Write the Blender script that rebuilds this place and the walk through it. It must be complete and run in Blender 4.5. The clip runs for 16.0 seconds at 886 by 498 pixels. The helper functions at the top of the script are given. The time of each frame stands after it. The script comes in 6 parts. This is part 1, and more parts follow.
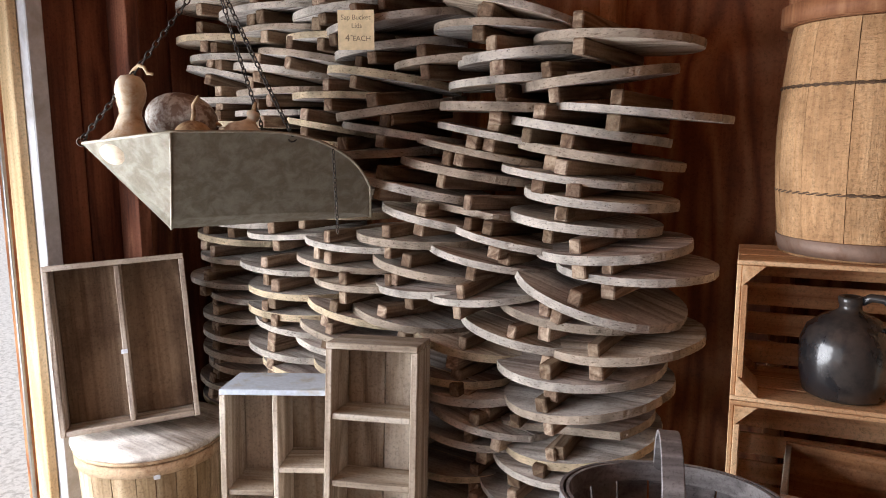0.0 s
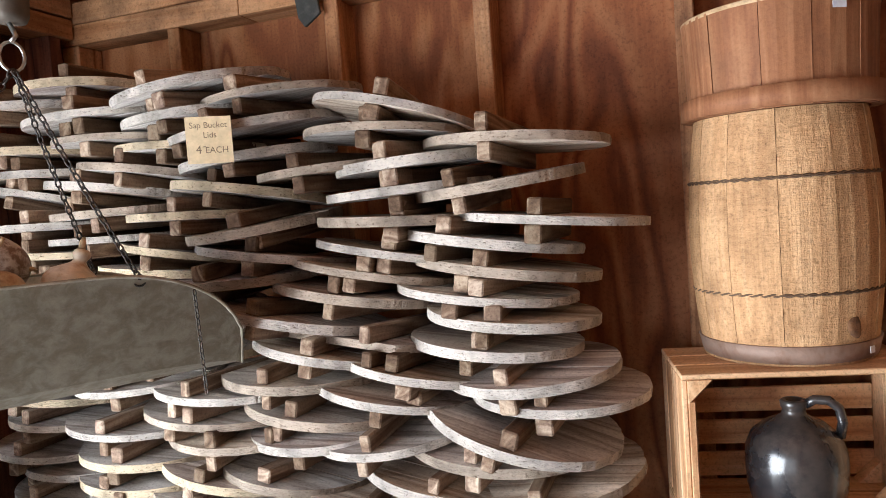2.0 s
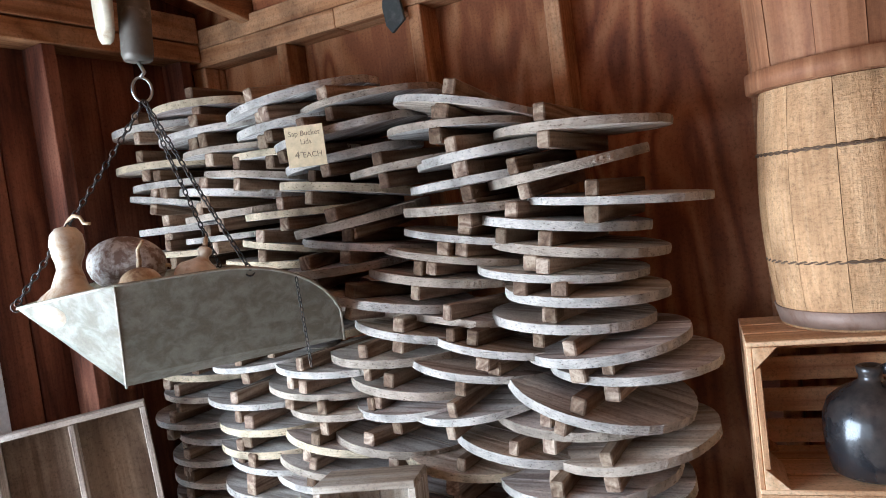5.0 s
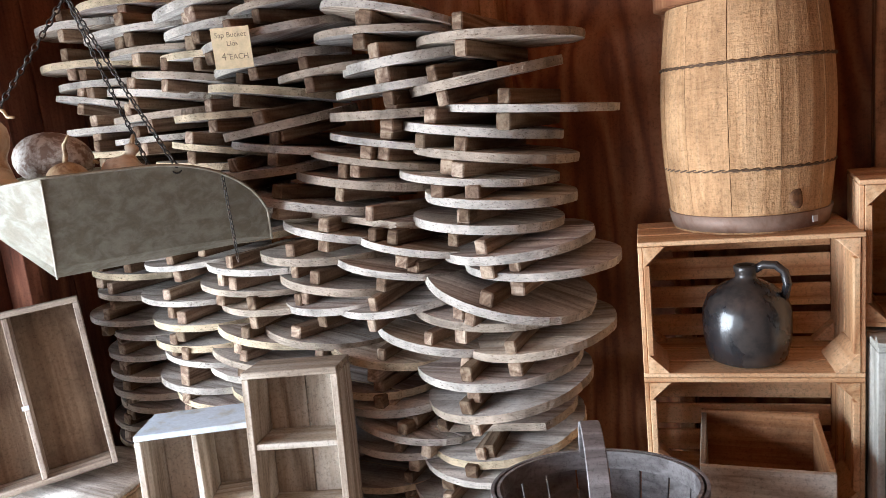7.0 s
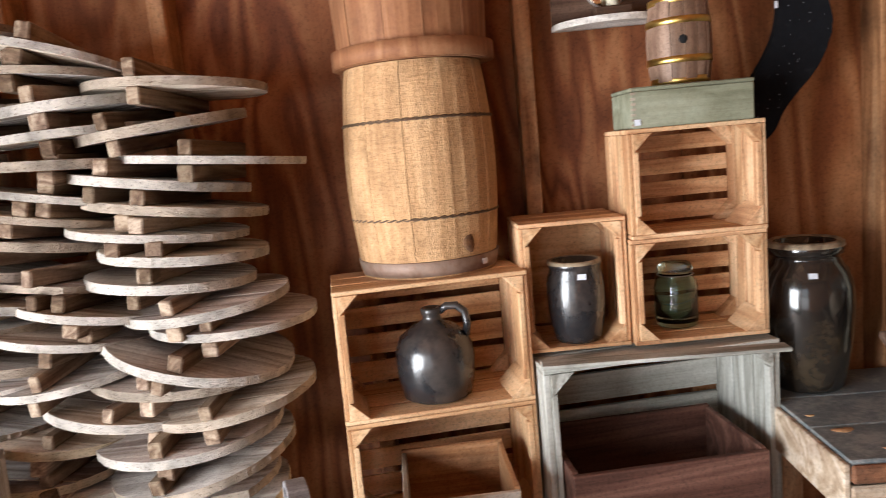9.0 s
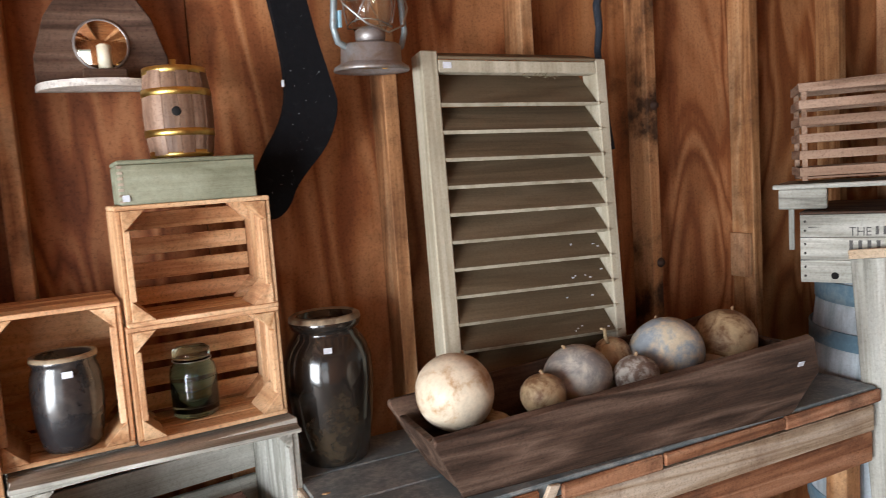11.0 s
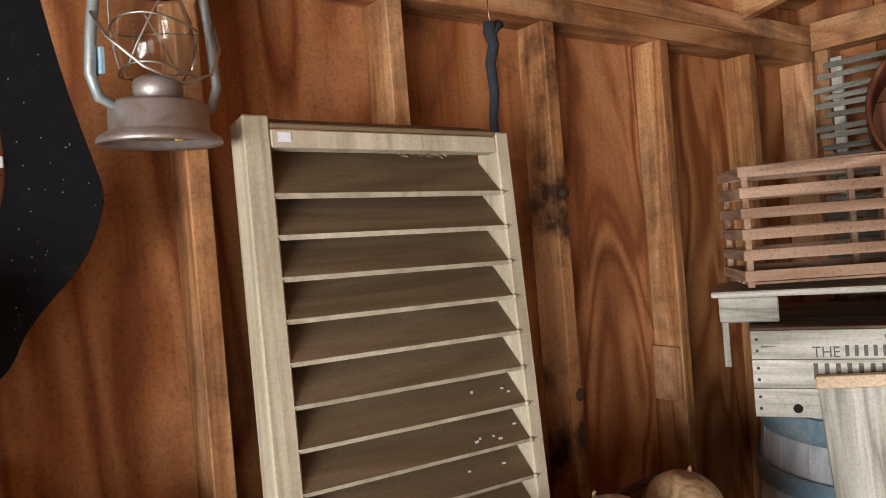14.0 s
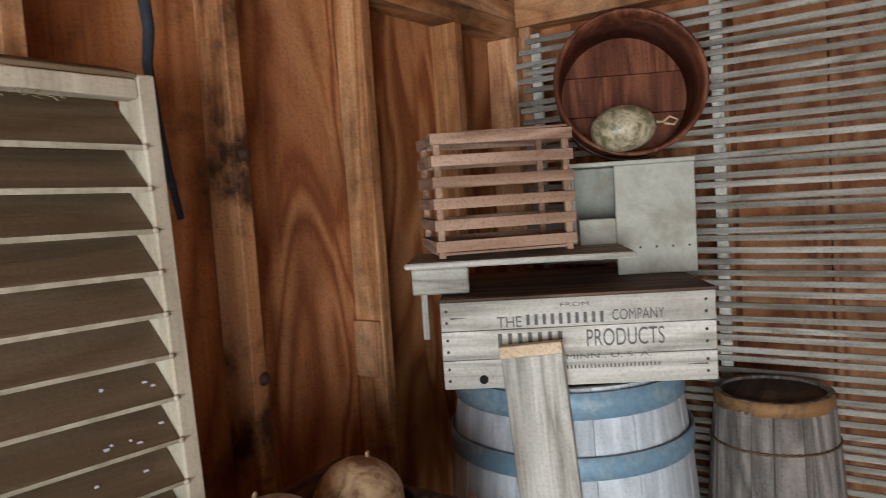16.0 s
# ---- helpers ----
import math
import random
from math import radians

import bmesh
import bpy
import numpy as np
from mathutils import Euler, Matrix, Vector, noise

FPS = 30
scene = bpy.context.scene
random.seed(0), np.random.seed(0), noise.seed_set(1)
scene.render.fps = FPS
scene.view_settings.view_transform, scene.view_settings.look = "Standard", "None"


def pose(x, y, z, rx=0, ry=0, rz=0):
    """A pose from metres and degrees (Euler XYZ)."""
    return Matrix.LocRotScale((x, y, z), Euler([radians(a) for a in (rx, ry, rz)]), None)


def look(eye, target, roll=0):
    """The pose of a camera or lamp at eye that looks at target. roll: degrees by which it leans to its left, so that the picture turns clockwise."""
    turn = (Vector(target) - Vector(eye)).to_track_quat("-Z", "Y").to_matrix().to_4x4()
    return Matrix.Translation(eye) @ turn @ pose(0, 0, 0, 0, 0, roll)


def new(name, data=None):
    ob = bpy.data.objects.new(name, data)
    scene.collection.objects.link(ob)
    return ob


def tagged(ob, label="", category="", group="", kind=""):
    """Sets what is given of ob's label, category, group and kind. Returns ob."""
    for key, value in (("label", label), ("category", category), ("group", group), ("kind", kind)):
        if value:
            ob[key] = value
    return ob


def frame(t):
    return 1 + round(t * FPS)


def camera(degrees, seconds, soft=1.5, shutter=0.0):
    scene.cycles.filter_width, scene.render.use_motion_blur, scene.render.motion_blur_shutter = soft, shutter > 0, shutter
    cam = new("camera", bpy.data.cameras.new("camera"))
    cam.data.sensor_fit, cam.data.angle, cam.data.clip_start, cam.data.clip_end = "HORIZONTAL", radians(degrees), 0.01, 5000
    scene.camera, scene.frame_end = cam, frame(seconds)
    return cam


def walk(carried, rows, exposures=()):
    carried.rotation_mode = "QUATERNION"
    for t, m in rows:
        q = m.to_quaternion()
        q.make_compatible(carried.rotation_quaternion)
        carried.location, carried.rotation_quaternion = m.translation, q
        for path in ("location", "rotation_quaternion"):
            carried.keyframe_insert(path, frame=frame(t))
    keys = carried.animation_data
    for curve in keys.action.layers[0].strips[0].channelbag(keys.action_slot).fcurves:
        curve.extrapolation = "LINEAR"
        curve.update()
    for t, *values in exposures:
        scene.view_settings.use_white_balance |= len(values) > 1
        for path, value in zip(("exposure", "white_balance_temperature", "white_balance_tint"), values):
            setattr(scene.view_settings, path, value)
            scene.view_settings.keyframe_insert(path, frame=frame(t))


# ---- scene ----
cam = camera(63.2, 16.0, soft=0.8, shutter=0.25)
PATH = [
    (0, (0.037, 0.136, 1.382), (-1.053, 1.784, 1.076), -0.2),
    (0.5, (0.032, 0.173, 1.411), (-1.004, 1.863, 1.143), -1.0),
    (1, (-0.044, 0.238, 1.457), (-0.938, 2.013, 1.228), -2.3),
    (1.5, (-0.146, 0.28, 1.46), (-0.865, 2.14, 1.308), -3.4),
    (2, (-0.2, 0.295, 1.464), (-0.871, 2.176, 1.351), -4.1),
    (2.5, (-0.229, 0.264, 1.464), (-0.936, 2.134, 1.399), -4.9),
    (3, (-0.226, 0.239, 1.48), (-0.988, 2.088, 1.47), -5.9),
    (3.2, (-0.223, 0.235, 1.476), (-1.006, 2.075, 1.505), -6.1),
    (5.3, (-0.006, 0.228, 1.461), (-1.042, 1.93, 1.287), -7.3),
    (5.5, (0.014, 0.212, 1.459), (-1.026, 1.908, 1.249), -7.0),
    (6, (0.055, 0.192, 1.443), (-0.982, 1.878, 1.158), -6.2),
    (6.5, (0.075, 0.187, 1.422), (-0.909, 1.896, 1.088), -5.8),
    (7, (0.049, 0.173, 1.431), (-0.845, 1.925, 1.07), -5.9),
    (7.5, (-0.02, 0.16, 1.434), (-0.788, 1.97, 1.065), -6.4),
    (8, (-0.04, 0.162, 1.418), (-0.61, 2.045, 1.061), -6.0),
    (8.5, (-0.002, 0.177, 1.414), (-0.344, 2.122, 1.092), -5.5),
    (9, (0.045, 0.183, 1.414), (-0.036, 2.162, 1.136), -5.2),
    (9.5, (0.116, 0.184, 1.416), (0.318, 2.156, 1.153), -5.1),
    (10, (0.19, 0.201, 1.403), (0.667, 2.128, 1.159), -4.8),
    (10.2, (0.214, 0.209, 1.413), (0.792, 2.107, 1.165), -4.6),
    (12.3, (0.524, 0.383, 1.452), (1.604, 2.062, 1.336), -4.1),
    (12.5, (0.531, 0.446, 1.463), (1.64, 2.107, 1.353), -4.3),
    (13, (0.537, 0.59, 1.481), (1.715, 2.203, 1.388), -4.5),
    (13.5, (0.567, 0.674, 1.491), (1.761, 2.277, 1.426), -4.5),
    (14, (0.64, 0.72, 1.506), (1.826, 2.331, 1.481), -4.6),
    (14.5, (0.692, 0.741, 1.513), (1.907, 2.329, 1.485), -4.4),
    (15, (0.735, 0.755, 1.501), (2.073, 2.241, 1.446), -4.1),
    (15.5, (0.799, 0.741, 1.492), (2.301, 2.058, 1.399), -3.9),
    (16, (0.857, 0.726, 1.484), (2.5, 1.855, 1.333), -3.7),
]
walk(cam, [(t, look(eye, target, roll)) for t, eye, target, roll in PATH],
     exposures=[(0, -0.58, 6450, 13), (0.6, -0.45, 6450, 12), (1.5, 0.02, 6300, 11), (3, 0.0, 5700, 6), (5.5, -0.1, 5350, 5), (7, -0.05, 5850, 8), (9, 0.2, 6400, 10),
                (10, 0.35, 6250, 9), (12.5, 0.3, 6800, 11), (14.5, 0.36, 7100, 12), (15, 0.28, 6900, 11), (16, 0.14, 6500, 10)])

# ---- light: a side door lets the sky in; fill added at an assumed front opening ----
world = bpy.data.worlds.new("sky")
scene.world = world
world.use_nodes = True
wn = world.node_tree.nodes
sky = wn.new("ShaderNodeTexSky")
sky.sky_type = "NISHITA"
sky.sun_disc = False
sky.sun_elevation = radians(48)
sky.sun_rotation = radians(-38)
sky.air_density, sky.dust_density = 1.0, 2.5
wn["Background"].inputs["Strength"].default_value = 0.15
world.node_tree.links.new(sky.outputs[0], wn["Background"].inputs["Color"])

sun = new("sun", bpy.data.lights.new("sun", "SUN"))
sun.data.energy, sun.data.angle, sun.data.color = 5.0, radians(0.6), (1.0, 0.95, 0.87)
sun.matrix_world = look((-5.0, 6.5, 10.0), (0, 0, 0))


def area_lamp(name, eye, target, w, h, watts, color):
    """Sky light in an opening."""
    lamp = new(name, bpy.data.lights.new(name, "AREA"))
    lamp.data.shape, lamp.data.size, lamp.data.size_y = "RECTANGLE", w, h
    lamp.data.energy, lamp.data.color = watts, color
    lamp.matrix_world = look(eye, target)
    return lamp


# first lamp: added weak fill from the south, its opening assumed and unseen
area_lamp("front_door_light", (-1.1, -1.99, 1.0), (-0.3, 0.6, 0.7), 1.2, 1.8, 9, (0.93, 0.96, 1.0))
area_lamp("side_door_light", (-1.87, -0.18, 0.88), (0, 0.3, 0.42), 1.75, 1.5, 168, (0.92, 0.96, 1.0))

# ---- materials ----
MATS = {}


def nodes_of(name):
    mat = bpy.data.materials.new(name)
    mat.use_nodes = True
    tree = mat.node_tree
    return mat, tree, tree.nodes["Principled BSDF"]


def ramp(tree, fac, stops):
    node = tree.nodes.new("ShaderNodeValToRGB")
    el = node.color_ramp.elements
    while len(el) < len(stops):
        el.new(0.5)
    for e, (p, c) in zip(el, stops):
        e.position, e.color = p, (*c, 1)
    tree.links.new(fac, node.inputs[0])
    return node.outputs[0]


def math_node(tree, op, a, b=0.5, clamp=False):
    node = tree.nodes.new("ShaderNodeMath")
    node.operation, node.use_clamp = op, clamp
    for i, v in enumerate((a, b)):
        if isinstance(v, (int, float)):
            node.inputs[i].default_value = v
        else:
            tree.links.new(v, node.inputs[i])
    return node.outputs[0]


def mixed(tree, fac, a, b, mode="MIX"):
    node = tree.nodes.new("ShaderNodeMix")
    node.data_type, node.blend_type = "RGBA", mode
    for sock, v in ((node.inputs[0], fac), (node.inputs[6], a), (node.inputs[7], b)):
        if isinstance(v, (int, float)):
            sock.default_value = v
        elif isinstance(v, tuple):
            sock.default_value = (*v, 1)
        else:
            tree.links.new(v, sock)
    return node.outputs[2]


def coords(tree, scale, spread=40.0, random_offset=True):
    """Object coordinates, shifted at random for each object, stretched by scale."""
    tex = tree.nodes.new("ShaderNodeTexCoord")
    add = tree.nodes.new("ShaderNodeVectorMath")
    add.operation = "ADD"
    tree.links.new(tex.outputs["Object"], add.inputs[0])
    if random_offset:
        info = tree.nodes.new("ShaderNodeObjectInfo")
        geo = tree.nodes.new("ShaderNodeNewGeometry")
        both = math_node(tree, "ADD", info.outputs["Random"], geo.outputs["Random Per Island"])
        comb = tree.nodes.new("ShaderNodeCombineXYZ")
        for i, k in enumerate((1.0, 0.37, 0.71)):
            tree.links.new(math_node(tree, "MULTIPLY", both, spread * k), comb.inputs[i])
        tree.links.new(comb.outputs[0], add.inputs[1])
    mp = tree.nodes.new("ShaderNodeMapping")
    mp.inputs["Scale"].default_value = scale
    tree.links.new(add.outputs[0], mp.inputs[0])
    return mp.outputs[0]


def noise_tex(tree, vec, scale, detail=6.0, rough=0.6, distort=0.0):
    node = tree.nodes.new("ShaderNodeTexNoise")
    node.inputs["Scale"].default_value = scale
    node.inputs["Detail"].default_value = detail
    node.inputs["Roughness"].default_value = rough
    node.inputs["Distortion"].default_value = distort
    tree.links.new(vec, node.inputs["Vector"])
    return node.outputs[0]


def bump(tree, bsdf, height, strength, distance=0.004):
    node = tree.nodes.new("ShaderNodeBump")
    node.inputs["Strength"].default_value = strength
    node.inputs["Distance"].default_value = distance
    tree.links.new(height, node.inputs["Height"])
    tree.links.new(node.outputs[0], bsdf.inputs["Normal"])


def wood(name, dark, mid, light, axis="x", figure=6.0, fine=60.0, rough=0.75, relief=0.35, stain=(0.05, 0.03, 0.02), stained=0.35,
         vary=0.35, swirl=1.6, rings=9.0, band=0.45, stretch=0.11, detail=3.0, crisp=0.0, sawn=0.0, soft_stain=0.3, fleck=0.62):
    """Sawn timber: long grain along axis, figure bands, fine fibres, stains; each piece of its own tone."""
    key = (name, axis)
    if key in MATS:
        return MATS[key]
    mat, tree, bsdf = nodes_of(name)
    k = {"x": (stretch, 1, 1), "y": (1, stretch, 1), "z": (1, 1, stretch)}[axis]
    vec = coords(tree, k)
    broad = noise_tex(tree, vec, figure, detail, 0.5, swirl)
    bands = math_node(tree, "PINGPONG", math_node(tree, "MULTIPLY", broad, rings), 1.0)
    k2 = {"x": (0.03, 1, 1), "y": (1, 0.03, 1), "z": (1, 1, 0.03)}[axis]
    vec2 = coords(tree, k2)
    fibre = noise_tex(tree, vec2, fine * 2.2, 5.0, 0.7)
    grain = math_node(tree, "ADD", math_node(tree, "MULTIPLY", bands, band), math_node(tree, "MULTIPLY", fibre, 1.05 - band))
    col = ramp(tree, grain, [(0.24 + crisp, dark), (0.5, mid), (0.78 - crisp, light)])
    plain = coords(tree, (1, 1, 1))
    patches = noise_tex(tree, plain, 5.0, 7.0, 0.65)
    dirt = ramp(tree, patches, [(0.48, (0, 0, 0)), (0.48 + soft_stain, (1, 1, 1))])
    col = mixed(tree, math_node(tree, "MULTIPLY", dirt, stained), col, stain)
    speck = noise_tex(tree, plain, 150.0, 3.0, 0.8)
    col = mixed(tree, 1.0, col, ramp(tree, speck, [(0.3, (fleck, fleck * 0.98, fleck * 0.96)), (0.48, (1.0, 1.0, 1.0)), (0.75, (1.13, 1.13, 1.12))]), "MULTIPLY")
    if sawn:
        across = {"x": (12, 1, 1), "y": (1, 12, 1), "z": (1, 1, 8)}[axis]
        marks = noise_tex(tree, coords(tree, across), 17.0, 5.0, 0.75)
        col = mixed(tree, sawn, col, ramp(tree, marks, [(0.36, (0.55, 0.5, 0.45)), (0.52, (1, 1, 1)), (0.7, (1.15, 1.14, 1.1))]), "MULTIPLY")
        speck = math_node(tree, "ADD", speck, math_node(tree, "MULTIPLY", marks, 1.6))
    info = tree.nodes.new("ShaderNodeObjectInfo")
    geo = tree.nodes.new("ShaderNodeNewGeometry")
    rnd = math_node(tree, "FRACT", math_node(tree, "ADD", info.outputs["Random"], geo.outputs["Random Per Island"]), 0)
    tone = math_node(tree, "ADD", math_node(tree, "MULTIPLY", rnd, 2 * vary), 1.0 - vary)
    hsv = tree.nodes.new("ShaderNodeHueSaturation")
    tree.links.new(tone, hsv.inputs["Value"])
    tree.links.new(math_node(tree, "ADD", math_node(tree, "MULTIPLY", rnd, -0.5 * vary), 1.0 + 0.25 * vary), hsv.inputs["Saturation"])
    tree.links.new(col, hsv.inputs["Color"])
    tree.links.new(hsv.outputs[0], bsdf.inputs["Base Color"])
    bsdf.inputs["Roughness"].default_value = rough
    bsdf.inputs["Specular IOR Level"].default_value = 0.25
    bump(tree, bsdf, math_node(tree, "ADD", math_node(tree, "ADD", grain, math_node(tree, "MULTIPLY", patches, 0.3)), math_node(tree, "MULTIPLY", speck, 0.5)), relief, 0.004)
    MATS[key] = mat
    return mat


def plain(name, color, rough=0.6, metal=0.0, spots=None, spot_at=0.62, scale=9.0, relief=0.15, coat=0.0, fine=70.0):
    """Paint, metal, glaze, cloth or skin with two scales of blotches."""
    if name in MATS:
        return MATS[name]
    mat, tree, bsdf = nodes_of(name)
    vec = coords(tree, (1, 1, 1))
    big = noise_tex(tree, vec, scale, 8.0, 0.65, 0.4)
    small = noise_tex(tree, vec, fine, 4.0, 0.7)
    spots = spots or tuple(0.7 * c for c in color)
    fac = ramp(tree, math_node(tree, "ADD", math_node(tree, "MULTIPLY", big, 0.75), math_node(tree, "MULTIPLY", small, 0.25)),
               [(spot_at - 0.07, (0, 0, 0)), (spot_at + 0.05, (1, 1, 1))])
    col = mixed(tree, fac, color, spots)
    shade = ramp(tree, small, [(0.3, (0.82, 0.82, 0.82)), (0.7, (1.1, 1.1, 1.1))])
    tree.links.new(mixed(tree, 1.0, col, shade, "MULTIPLY"), bsdf.inputs["Base Color"])
    tree.links.new(math_node(tree, "ADD", math_node(tree, "MULTIPLY", big, 0.25), rough - 0.12, True), bsdf.inputs["Roughness"])
    bsdf.inputs["Metallic"].default_value = metal
    bsdf.inputs["Coat Weight"].default_value = coat
    bsdf.inputs["Coat Roughness"].default_value = 0.08
    bump(tree, bsdf, math_node(tree, "ADD", big, math_node(tree, "MULTIPLY", small, 0.5)), relief, 0.003)
    MATS[name] = mat
    return mat


def glass(name, color, rough=0.02):
    mat, tree, bsdf = nodes_of(name)
    bsdf.inputs["Base Color"].default_value = (*color, 1)
    bsdf.inputs["Roughness"].default_value = rough
    bsdf.inputs["Transmission Weight"].default_value = 1.0
    bsdf.inputs["IOR"].default_value = 1.45
    return mat


def ply(axis="z"):
    return wood("fir_plywood", (0.25, 0.083, 0.03), (0.385, 0.15, 0.058), (0.49, 0.225, 0.098), axis, 3.6, 45, 0.6, 0.2,
                (0.07, 0.026, 0.013), 0.55, 0.1, 1.0, 17.0, 0.6, 0.22, 2.2, 0.04)


# Redder fir plywood, with the lid pile's shade put into its colour.
def shaded_ply(axis="z"):
    return wood("shaded_fir_plywood", (0.19, 0.058, 0.022), (0.3, 0.105, 0.04), (0.39, 0.16, 0.068), axis, 3.6, 45, 0.6, 0.2,
                (0.05, 0.018, 0.01), 0.55, 0.1, 1.0, 17.0, 0.6, 0.22, 2.2, 0.04)


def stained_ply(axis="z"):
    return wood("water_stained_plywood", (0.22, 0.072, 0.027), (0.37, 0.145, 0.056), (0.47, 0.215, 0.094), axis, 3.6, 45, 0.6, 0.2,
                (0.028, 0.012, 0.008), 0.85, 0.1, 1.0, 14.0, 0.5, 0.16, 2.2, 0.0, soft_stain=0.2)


def red_board(axis="z"):
    return wood("dark_red_board", (0.06, 0.02, 0.011), (0.15, 0.048, 0.025), (0.25, 0.095, 0.05), axis, 4.0, 50, 0.7, 0.25,
                (0.04, 0.014, 0.008), 0.5, 0.2)


def stud(axis="z"):
    return wood("framing_lumber", (0.27, 0.115, 0.048), (0.46, 0.225, 0.1), (0.6, 0.345, 0.18), axis, 5.0, 55, 0.7, 0.3,
                (0.055, 0.024, 0.014), 0.72, 0.18, soft_stain=0.22)


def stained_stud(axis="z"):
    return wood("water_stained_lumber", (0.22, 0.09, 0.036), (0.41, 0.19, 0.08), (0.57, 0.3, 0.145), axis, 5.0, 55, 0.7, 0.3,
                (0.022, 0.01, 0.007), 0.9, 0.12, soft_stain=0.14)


def old_grey(axis="x"):
    return wood("weathered_lid_wood", (0.29, 0.25, 0.22), (0.55, 0.5, 0.455), (0.74, 0.7, 0.65), axis, 7.0, 60, 0.88, 0.8,
                (0.15, 0.1, 0.07), 0.55, 0.26, soft_stain=0.22)


def old_tan(axis="x"):
    return wood("tan_lid_wood", (0.3, 0.21, 0.15), (0.55, 0.45, 0.35), (0.73, 0.63, 0.52), axis, 7.0, 60, 0.88, 0.8,
                (0.18, 0.1, 0.06), 0.55, 0.22, soft_stain=0.22)


def old_red(axis="x"):
    return wood("red_grey_lid_wood", (0.24, 0.18, 0.155), (0.49, 0.415, 0.37), (0.68, 0.61, 0.56), axis, 7.0, 60, 0.88, 0.8,
                (0.15, 0.075, 0.055), 0.6, 0.26, soft_stain=0.22)


def raw_rim(name, mid):
    """Sawn end grain round a lid: pitted, checked and patchy."""
    if name in MATS:
        return MATS[name]
    mat, tree, bsdf = nodes_of(name)
    vec = coords(tree, (1, 1, 1))
    big = noise_tex(tree, vec, 14.0, 5.0, 0.6)
    pits = noise_tex(tree, coords(tree, (1, 1, 2.2)), 120.0, 4.0, 0.75)
    col = ramp(tree, big, [(0.32, tuple(0.55 * c for c in mid)), (0.5, mid), (0.68, tuple(min(0.8, 1.35 * c) for c in mid))])
    col = mixed(tree, 1.0, col, ramp(tree, pits, [(0.32, (0.3, 0.25, 0.21)), (0.43, (0.95, 0.95, 0.95)), (0.7, (1.1, 1.1, 1.08))]), "MULTIPLY")
    tree.links.new(col, bsdf.inputs["Base Color"])
    bsdf.inputs["Roughness"].default_value = 0.9
    bsdf.inputs["Specular IOR Level"].default_value = 0.2
    bump(tree, bsdf, math_node(tree, "ADD", big, math_node(tree, "MULTIPLY", pits, 2.0)), 0.9, 0.004)
    MATS[name] = mat
    return mat


def cleat_wood(axis="y"):
    return wood("cleat_wood", (0.10, 0.06, 0.038), (0.2, 0.13, 0.085), (0.36, 0.27, 0.19), axis, 9.0, 70, 0.85, 0.4,
                (0.07, 0.03, 0.02), 0.5, 0.5)


def pine(axis="x"):
    return wood("crate_pine", (0.42, 0.2, 0.095), (0.63, 0.37, 0.195), (0.75, 0.5, 0.295), axis, 6.0, 60, 0.6, 0.2,
                (0.33, 0.16, 0.07), 0.4, 0.13)


def barrel_wood(axis="z"):
    return wood("keg_stave_wood", (0.39, 0.21, 0.095), (0.53, 0.305, 0.145), (0.63, 0.39, 0.205), axis, 12.0, 80, 0.7, 0.8,
                (0.2, 0.1, 0.04), 0.7, 0.1, 0.6, 7.0, 0.25, sawn=0.16, soft_stain=0.2)


def grey_board(axis="x"):
    return wood("grey_weathered_board", (0.23, 0.22, 0.19), (0.42, 0.41, 0.36), (0.58, 0.57, 0.52), axis, 6.0, 70, 0.85, 0.4,
                (0.17, 0.15, 0.12), 0.45, 0.14, fleck=0.8)


def dull_box(axis="z"):
    return wood("dull_box_wood", (0.24, 0.18, 0.13), (0.45, 0.37, 0.29), (0.6, 0.53, 0.45), axis, 6.0, 60, 0.8, 0.35,
                (0.15, 0.09, 0.055), 0.5, 0.14)


def tray_wood(axis="z"):
    return wood("grey_brown_tray_wood", (0.17, 0.125, 0.095), (0.36, 0.285, 0.225), (0.52, 0.44, 0.375), axis, 6.0, 60, 0.85, 0.7,
                (0.12, 0.065, 0.045), 0.6, 0.14, soft_stain=0.2)


# Mottled brown for the tray's back boards, darker than its sides.
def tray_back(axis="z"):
    return wood("dark_mottled_tray_back", (0.12, 0.075, 0.045), (0.215, 0.145, 0.095), (0.31, 0.225, 0.155), axis, 5.0, 60, 0.8, 0.5,
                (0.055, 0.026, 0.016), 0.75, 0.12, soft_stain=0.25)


def brown_old(axis="x"):
    return wood("dark_old_wood", (0.04, 0.02, 0.012), (0.088, 0.047, 0.03), (0.155, 0.094, 0.063), axis, 6.0, 60, 0.7, 0.4,
                (0.03, 0.018, 0.012), 0.5, 0.2)


GALV = plain("galvanized_sheet", (0.42, 0.385, 0.31), 0.5, 0.25, (0.29, 0.255, 0.19), 0.51, 30.0, 0.2, fine=140.0)
DARK_IRON = plain("dark_iron", (0.07, 0.065, 0.06), 0.55, 0.7, (0.12, 0.06, 0.035), 0.6, 20.0, 0.3)
DARK_WIRE = plain("dark_rusty_wire", (0.14, 0.085, 0.05), 0.7, 0.4, (0.16, 0.09, 0.05), 0.6, 20.0, 0.3)
RUST_HOOP = plain("dull_hoop_iron", (0.3, 0.2, 0.15), 0.6, 0.2, (0.2, 0.11, 0.07), 0.55, 14.0, 0.2)
BRASS = plain("brass_hoop", (0.75, 0.52, 0.16), 0.32, 1.0, (0.4, 0.25, 0.08), 0.6, 14.0, 0.1)
GLAZE = plain("dark_salt_glaze", (0.021, 0.02, 0.022), 0.27, 0.0, (0.055, 0.045, 0.04), 0.54, 8.0, 0.06, 0.5)
